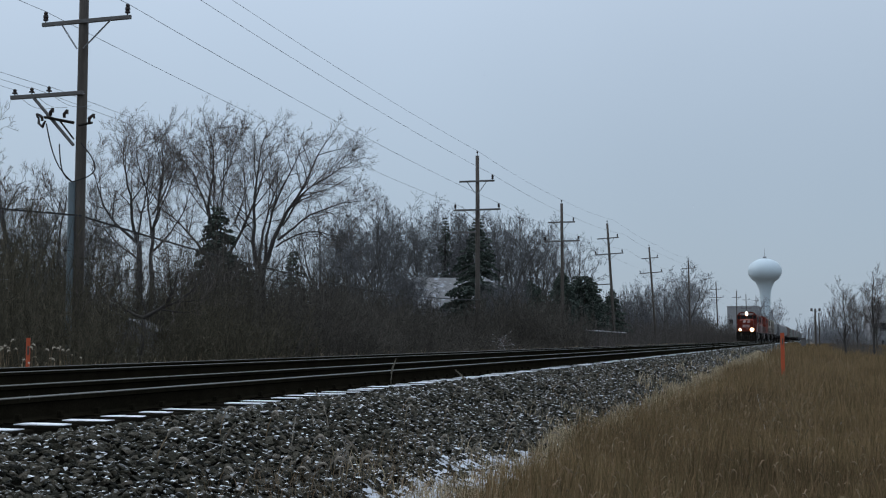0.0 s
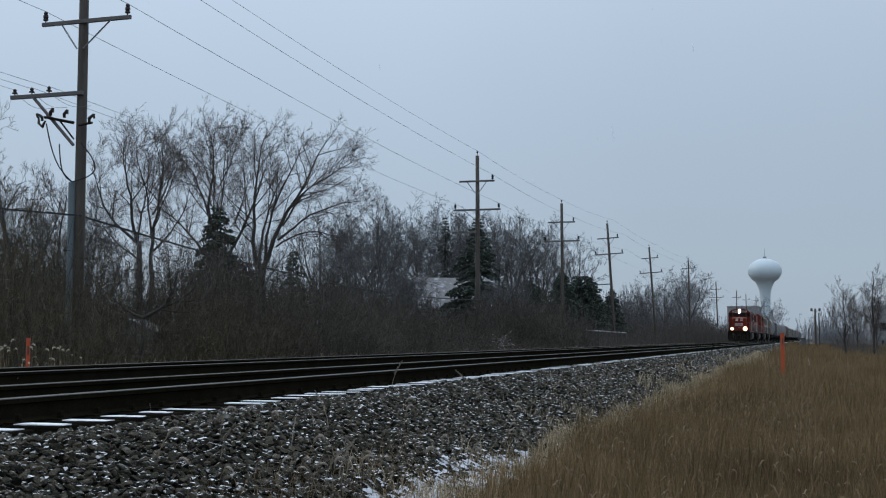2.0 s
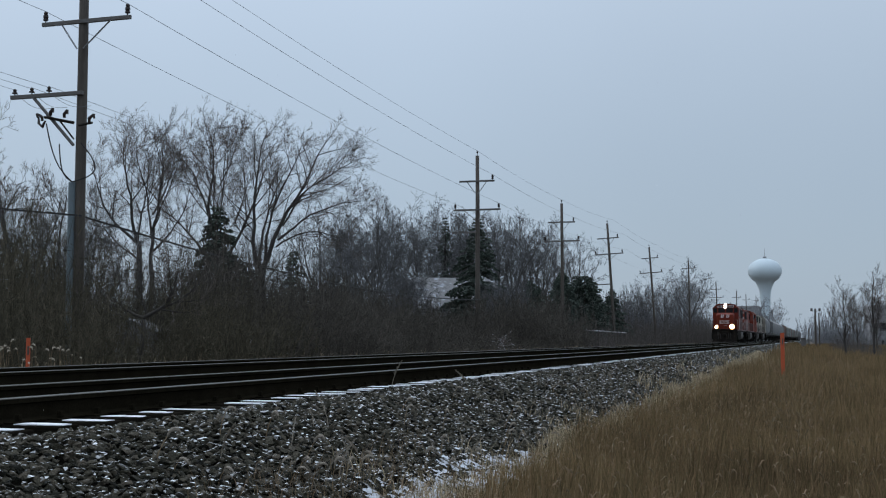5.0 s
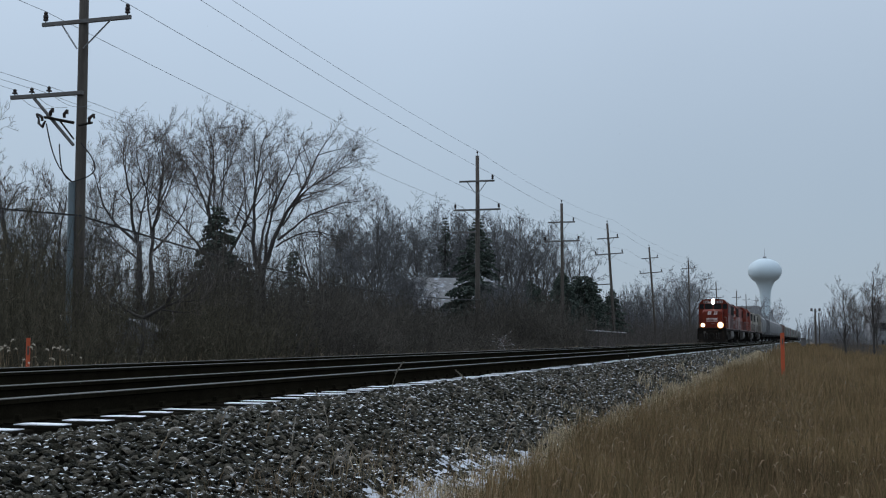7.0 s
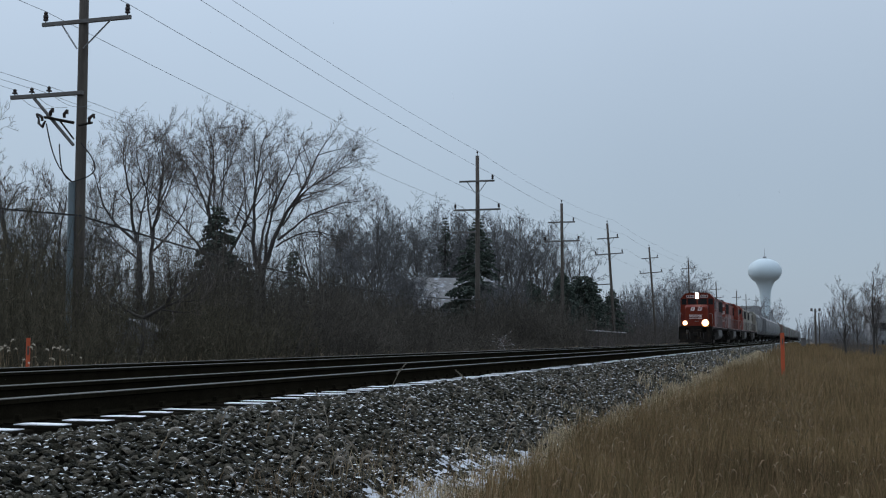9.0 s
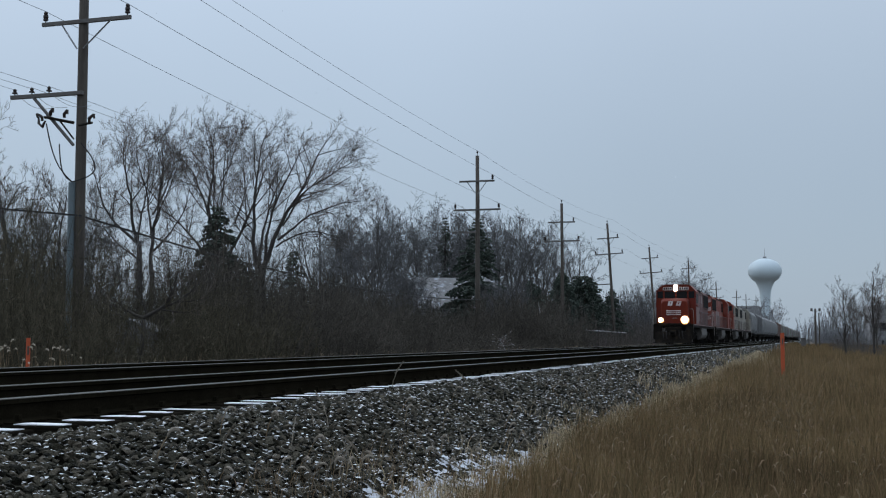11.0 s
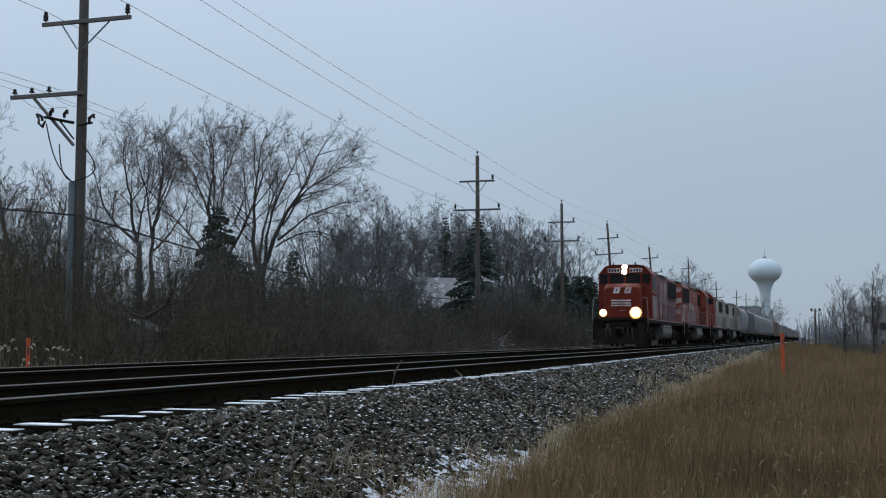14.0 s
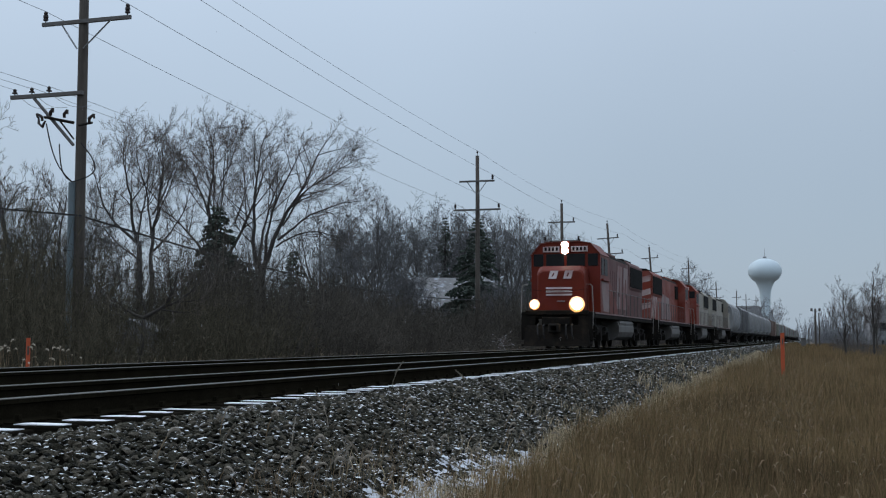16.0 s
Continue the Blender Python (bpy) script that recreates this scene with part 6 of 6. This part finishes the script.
def house():
    """The house that shows through the trees."""
    h = thing("house", "white house with snow-dusted grey roof behind trees", "house", pose(-37.4, 129, -0.7, 0, 0, -58))
    part("wall", Geo().prism([(-5, 0), (5, 0), (5, 4.4), (0, 7.4), (-5, 4.4)], "y", -4.4, 4.4), M_SIDING, h, "white clapboard walls")
    roof = Geo()
    for s in (-1, 1):
        roof.prism([(0, 7.42), (s * 5.6, 4.06), (s * 5.6, 4.26), (0, 7.64)], "y", -4.8, 4.8)
    part("roof", roof, M_SHINGLE, h, "grey shingle roof with patches of snow")
    for y in (-2.8, 0.0, 2.8):
        w = part("window", Geo().box(5.0, 5.06, y - 0.55, y + 0.55, 2.0, 3.3, 0.01), M_SIDING, h)
        part("pane", Geo().box(5.05, 5.075, y - 0.47, y + 0.47, 2.08, 3.22), M_GLASS, w)
    for x in (-2.4, 2.4):
        w = part("window", Geo().box(x - 0.6, x + 0.6, -4.46, -4.4, 1.0, 2.2, 0.01), M_SIDING, h)
        part("pane", Geo().box(x - 0.52, x + 0.52, -4.475, -4.45, 1.08, 2.12), M_GLASS, w)
    # low sheds in the gardens behind the thicket
    for x, y, a in ((-41, 66, 12), (-25.6, 44.2, 12), (-27.5, 39.5, 5)):
        s = thing("garden_shed", "small pale shed half hidden by brush", "shed", pose(x, y, -0.7, 0, 0, a), "garden sheds")
        s.scale = (0.7, 0.7, 0.7) if y < 50 else (1, 1, 1)
        part("wall", Geo().prism([(-1.6, 0), (1.6, 0), (1.6, 1.9), (0, 2.6), (-1.6, 1.9)], "y", -1.4, 1.4), M_SIDING, s)
        g = Geo()
        for k in (-1, 1):
            g.prism([(0, 2.62), (k * 1.8, 1.84), (k * 1.8, 1.92), (0, 2.71)], "y", -1.6, 1.6)
        part("roof", g, M_SHINGLE, s)
        part("door", Geo().box(-0.45, 0.45, -1.45, -1.4, 0.05, 1.85, 0.01), M_TANK, s)


def marker_post(label, m, h, white_base):
    p = thing("marker_post", label, "marker post", m, "orange cable markers")
    w = 0.042 if white_base else 0.058
    part("post", Geo().prism([(-0.9 * w, -0.012), (0.9 * w, -0.012), (w, 0.006), (0.57 * w, 0.016), (-0.57 * w, 0.016), (-w, 0.006)], "z", 0.62 if white_base else -0.25, h), M_ORANGE, p, "orange plastic blade")
    part("decal", Geo().box(-0.018, 0.018, -0.0165, -0.0125, h - 0.34, h - 0.16), M_POLE, p, "small dark warning decal")
    if white_base:
        part("base", Geo().prism([(-0.042, -0.014), (0.042, -0.014), (0.046, 0.018), (-0.046, 0.018)], "z", -0.25, 0.62), M_WHITE, p, "white base")


def lamp_mast():
    t = thing("signal_mast", "dark trackside mast with twin heads", "signal mast", pose(-0.1, 190, -1.0))
    part("mast", Geo().tube([(0, 0, -0.3), (0, 0, 5.8)], [0.16, 0.12], 10).tube([(0.55, 0.3, -0.3), (0.5, 0.3, 5.2)], [0.1, 0.08], 8), M_POLE, t)
    part("bracket", Geo().box(-0.6, 0.7, -0.05, 0.05, 5.4, 5.5, 0.01), M_STEEL, t)
    for x in (-0.5, 0.62):
        part("head", Geo().box(x - 0.16, x + 0.16, -0.2, 0.15, 5.45, 5.85, 0.05), M_TANK, t)
    b = thing("relay_cabinet", "dark relay cabinets beside the line", "cabinet", pose(-1.9, 200, -1.0))
    part("case", Geo().box(-0.35, 0.35, -0.3, 0.3, 0.0, 1.5, 0.03).box(-0.4, 0.4, -0.35, 0.35, 1.5, 1.58, 0.02), M_TANK, b)
    part("post", Geo().tube([(0.8, 0, -0.2), (0.8, 0, 3.0)], 0.07, 8), M_POLE, b)


def parked_car(label, m, paint):
    c = thing("parked_car", label, "car", m, "parked cars")
    body = [(-2.2, 0.35), (2.15, 0.35), (2.2, 0.75), (1.9, 0.92), (0.95, 1.0), (0.35, 1.42), (-1.1, 1.45), (-1.9, 1.02), (-2.2, 0.9)]
    part("body", Geo().prism(body, "x", -0.86, 0.86), paint, c)
    part("windows", Geo().prism([(0.8, 1.02), (0.32, 1.36), (-1.05, 1.39), (-1.7, 1.04)], "x", -0.875, 0.875), M_GLASS, c)
    for x in (-0.8, 0.8):
        for y in (-1.35, 1.35):
            part("wheel", Geo().lathe([(0.1, -0.1), (0.3, -0.11), (0.32, -0.06), (0.32, 0.06), (0.3, 0.11), (0.1, 0.1)], 14, "x", (x, y, 0.32)), M_TYRE, c)


def far_building(label, m, w, d, h, mat, rows, cols):
    b = thing("commercial_building", label, "building", m)
    part("wall", Geo().box(-w / 2, w / 2, -d / 2, d / 2, 0, h, 0.0), mat, b)
    part("roof", Geo().box(-w / 2 - 0.2, w / 2 + 0.2, -d / 2 - 0.2, d / 2 + 0.2, h, h + 0.35, 0.0), M_CONCRETE, b)
    for r in range(rows):
        for k in range(cols):
            x = -w / 2 + (k + 0.5) * w / cols
            part("window", Geo().box(x - 0.7, x + 0.7, -d / 2 - 0.06, -d / 2 + 0.02, 1.2 + r * 3.2, 2.7 + r * 3.2), M_GLASS, b)


def weed(m, h, seed, label, bend=0.5):
    """A dry grass stalk with a feathery head, bent by the wind."""
    rng = random.Random(seed)
    w = thing("dry_weed", label, "weed", m, "dry weeds in the ballast")
    pts = [Vector((bend * h * u * u, 0, h * u)) for u in (0, 0.3, 0.6, 0.85, 1.0)]
    part("stalk", Geo().tube(pts, [0.004, 0.0035, 0.003, 0.003, 0.002], 5), M_SEED_GREY, w)
    g = Geo()
    for k in range(36):
        u = rng.uniform(0.5, 1.0)
        p = Vector((bend * h * u * u, 0, h * u))
        a = rng.uniform(0, 6.28)
        ln = 0.11 * h * (1.25 - u)
        e = p + Vector((math.cos(a) * ln * 0.5, math.sin(a) * ln * 0.5, ln * 1.1))
        g.tube([p, p.lerp(e, 0.5) + Vector((0, 0, 0.01)), e], [0.002, 0.0045, 0.001], 3, caps=False)
    tagged(part("seed_head", g, M_SEED_GREY, w, "pale feathery seed head"), kind="stuff")
    return w


def foxtail(m, seed, label, group, height=0.72, curl=0.045):
    """A tall dry stem whose bristly head nods over at the tip."""
    rng = random.Random(seed)
    w = thing("dry_foxtail", label, "weed", m, group)
    h = height * rng.uniform(0.85, 1.15)
    stem = [Vector((0.04 * u * u, 0, h * u)) for u in (0, 0.35, 0.7, 1.0)]
    part("stalk", Geo().tube(stem, [0.004, 0.004, 0.003, 0.003], 4), M_SEED_TIP, w)
    head = [stem[-1] + Vector((curl * (1 - math.cos(a)), 0, curl * math.sin(a))) for a in (0, 0.6, 1.2, 1.8, 2.4)]
    g = Geo().tube(head, [0.004, 0.009, 0.012, 0.010, 0.004], 6)
    for _ in range(24):
        p = head[rng.randrange(1, 5)]
        d = Vector((rng.gauss(0, 1), rng.gauss(0, 1), rng.gauss(0, 1))).normalized()
        g.spike(p, p + d * 0.04, 0.002)
    tagged(part("seed_head", g, M_SEED if height > 0.5 else M_SEED_GREY, w, "pale bristly seed head"), kind="stuff")
    return w


def snag_pile():
    t = thing("brush_pile", "pale snow-dusted heap of cut branches at the thicket edge", "brush pile", pose(-19.4, 79.0, -0.75))
    rng = random.Random(12)
    g = Geo()
    for k in range(70):
        a, b = rng.uniform(0, 6.28), rng.uniform(0.05, 0.75)
        p = Vector((rng.gauss(0, 0.4), rng.gauss(0, 0.4), rng.uniform(0, 1.0)))
        d = Vector((math.cos(a) * math.cos(b), math.sin(a) * math.cos(b), math.sin(b))) * rng.uniform(0.5, 1.1)
        g.tube([p, p + d * 0.5 + Vector((0, 0, 0.05)), p + d], [0.035, 0.028, 0.012], 5)
    heap = part("branch_heap", g, snow_dusted(material("cut_branch_bark", (0.13, 0.11, 0.1), 0.9), 0.2, 0.6, 5, 0.5), t)
    tagged(heap, kind="stuff")
def snowfall(seed, count, label):
    """Sparse flakes in the air over the near ground, one tall drift that sinks as a whole."""
    rng = random.Random(seed)
    g = Geo()
    for _ in range(count):
        p = Vector((rng.uniform(-13, 4), rng.uniform(2.2, 16), rng.uniform(-1, 44)))
        r, w = rng.uniform(0.0014, 0.0027), rng.uniform(1.2, 2.2)
        g.add([p + Vector(d) for d in ((r, 0, 0), (0, r, 0), (-r, 0, 0), (0, -r, 0), (0.0006, 0, r * w), (-0.0006, 0, -r * w))],
              [(0, 1, 4), (1, 2, 4), (2, 3, 4), (3, 0, 4), (1, 0, 5), (2, 1, 5), (3, 2, 5), (0, 3, 5)])
    ob = new("falling_snow", raw_mesh("falling_snow", g.v, g.f, M_SNOW))
    return tagged(ob, label, "snow", kind="stuff")


def pipe_barrier():
    """A long pale pipe rail on short posts at the foot of the evergreens."""
    t = thing("pipe_barrier", "pale grey pipe rail on short posts", "barrier", pose(-19, 120, -0.6))
    part("rail", Geo().tube([(0, -12, 1.78), (0.02, 0, 1.72), (0, 12, 1.66)], 0.05, 8), M_STEEL, t)
    for k in range(5):
        y = -11.5 + 5.75 * k
        part("post", Geo().tube([(0, y, -0.3), (0, y, 1.74 - 0.005 * y)], 0.05, 8), M_POLE, t)


# ---- build ----
ground_sheet()
bed = ballast_bed()
water_tower()
house()
train()
poles()
wires()
woods()
thickets()
marker_post("orange plastic cable marker post in the grass", pose(-0.95, 38.0, -0.9, 0, 0, 16), 1.49, False)
marker_post("orange and white cable marker post beyond the tracks", pose(-15.2, 22.0, -0.95, 0, 0, 40), 1.38, True)
lamp_mast()
parked_car("silver parked car beyond the bushes", pose(2.4, 290, ground_z(2.4, 290), 0, 0, 80), M_CAR)
parked_car("dark parked car beyond the bushes", pose(6.4, 268, ground_z(6.4, 268), 0, 0, 75), M_CAR2)
far_building("low pale commercial building in the mist", pose(19, 262, -2.4, 0, 0, 6), 18, 14, 9.0, M_CONCRETE, 2, 6)
far_building("low pale warehouse beyond the poles", pose(-27.5, 520, -1.0), 12, 24, 14.0, M_CONCRETE, 3, 4)
snag_pile()
pipe_barrier()
FLAKES = [(snowfall(301, 800, "sparse white snowflakes drifting down"), 2.1, 0.35), (snowfall(302, 800, "sparse white snowflakes drifting down"), 1.7, 0.15)]
WEED = weed(pose(-5.08, 14.92, -0.22), 0.36, 1, "pale dry grass stalk swaying beside the rail", 0.3)
for wx, wy, wh, ws in ((-4.0, 9.3, 0.3, 2), (-4.2, 10.6, 0.34, 3), (-4.35, 16.0, 0.34, 4), (-3.5, 8.6, 0.26, 5), (-3.25, 11.8, 0.3, 8)):
    weed(pose(wx, wy, bed_z(wx) + 0.01, 0, 6, ws * 50), wh, ws, "pale dry grass stalk in the ballast")
rng_w = random.Random(91)
PLANTS = [weed(pose(-3.6, 9.0 + 0.3 * k, bed_z(-3.6), 0, 8, 70 * k), 0.3, 20 + k, "pale dry foxtail in the ballast") for k in range(4)]
for k in range(11):
    wy = 7.5 + 14 * rng_w.random() ** 1.2
    wx = rng_w.uniform(-4.3, -3.0)
    ob = copy_thing(PLANTS[k % 4], pose(wx, wy, bed_z(wx), rng_w.uniform(-12, 12), rng_w.uniform(0, 18), rng_w.uniform(0, 360)))
    ob.scale = (1, 1, rng_w.uniform(0.5, 1.0))
FOXTAILS = [foxtail(pose(-15.0, 20.0 + k, ground_z(-15.0, 20.0 + k), 0, 0, 90 * k), 60 + k, "tall dry weed with a pale nodding head beyond the tracks", "nodding dry weeds by the thicket") for k in range(4)]
LOW_TAILS = [foxtail(pose(-3.5, 8.5 + 0.7 * k, bed_z(-3.5), 0, 0, 80 * k), 70 + k, "short dry foxtail with a nodding grey head in the ballast", "foxtails in the ballast", 0.17, 0.05) for k in range(3)]
for k in range(30):
    wy = 7.2 + 9 * rng_w.random() ** 1.3
    wx = rng_w.uniform(-4.4, -3.1)
    ob = copy_thing(LOW_TAILS[k % 3], pose(wx, wy, bed_z(wx), rng_w.uniform(-10, 10), rng_w.uniform(-10, 25), rng_w.uniform(-60, 60)))
    ob.scale = (1, 1, rng_w.uniform(0.7, 1.3))
for k in range(34):
    wy = rng_w.uniform(18, 26)
    wx = -wy * rng_w.uniform(0.63, 0.76)
    ob = copy_thing(FOXTAILS[k % 4], pose(wx, wy, ground_z(wx, wy), rng_w.uniform(-8, 8), rng_w.uniform(-8, 8), rng_w.uniform(0, 360)))
    ob.scale = (1, 1, rng_w.uniform(0.7, 1.15))
track(NEAR_TRACK, 1, "railway track with snow on its timber sleeper ends", True)
track(FAR_TRACK, 2, "second railway track carrying the train", False)
snow_patch(-3.1, 11.6, 0.7, 2.4, 5, "thin snow lying at the foot of the ballast")
snow_patch(-2.98, 9.6, 0.7, 1.9, 3, "thin snow lying at the foot of the ballast")
snow_patch(-2.96, 13.2, 0.5, 2.0, 4, "thin snow lying at the foot of the ballast")
meadow()
ballast_stones(bed)
single_stones(bed)


def motions():
    times = [0.5 * k for k in range(33)]
    for ob, back in CONSIST:
        walk(ob, [(t, pose(FAR_TRACK, head_y(t) + back, 0)) for t in times])
    fine = [k / 15 for k in range(241)]
    for w, (x, y, z) in SPINNING:
        walk(w, [(t, pose(x, y, z, math.degrees((head_y(0) - head_y(t)) / WHEEL_R))) for t in fine])
    sway = [(0.0, -2), (0.8, 10), (1.5, 14), (2.2, 9), (3.5, 22), (4.6, 14), (5.6, 6), (7.0, 13), (8.0, 9), (9.0, 19), (10.3, 10), (11.5, 14), (12.5, 8), (13.5, 11), (14.5, 7), (15.2, 10), (16.0, 12)]
    for ob, fall, drift in FLAKES:
        walk(ob, [(t, pose(drift * t, 0, -fall * t)) for t in times])
    walk(WEED, [(t, pose(-5.08, 14.92, -0.22, 0, a - 6, 16)) for t, a in sway])


motions()
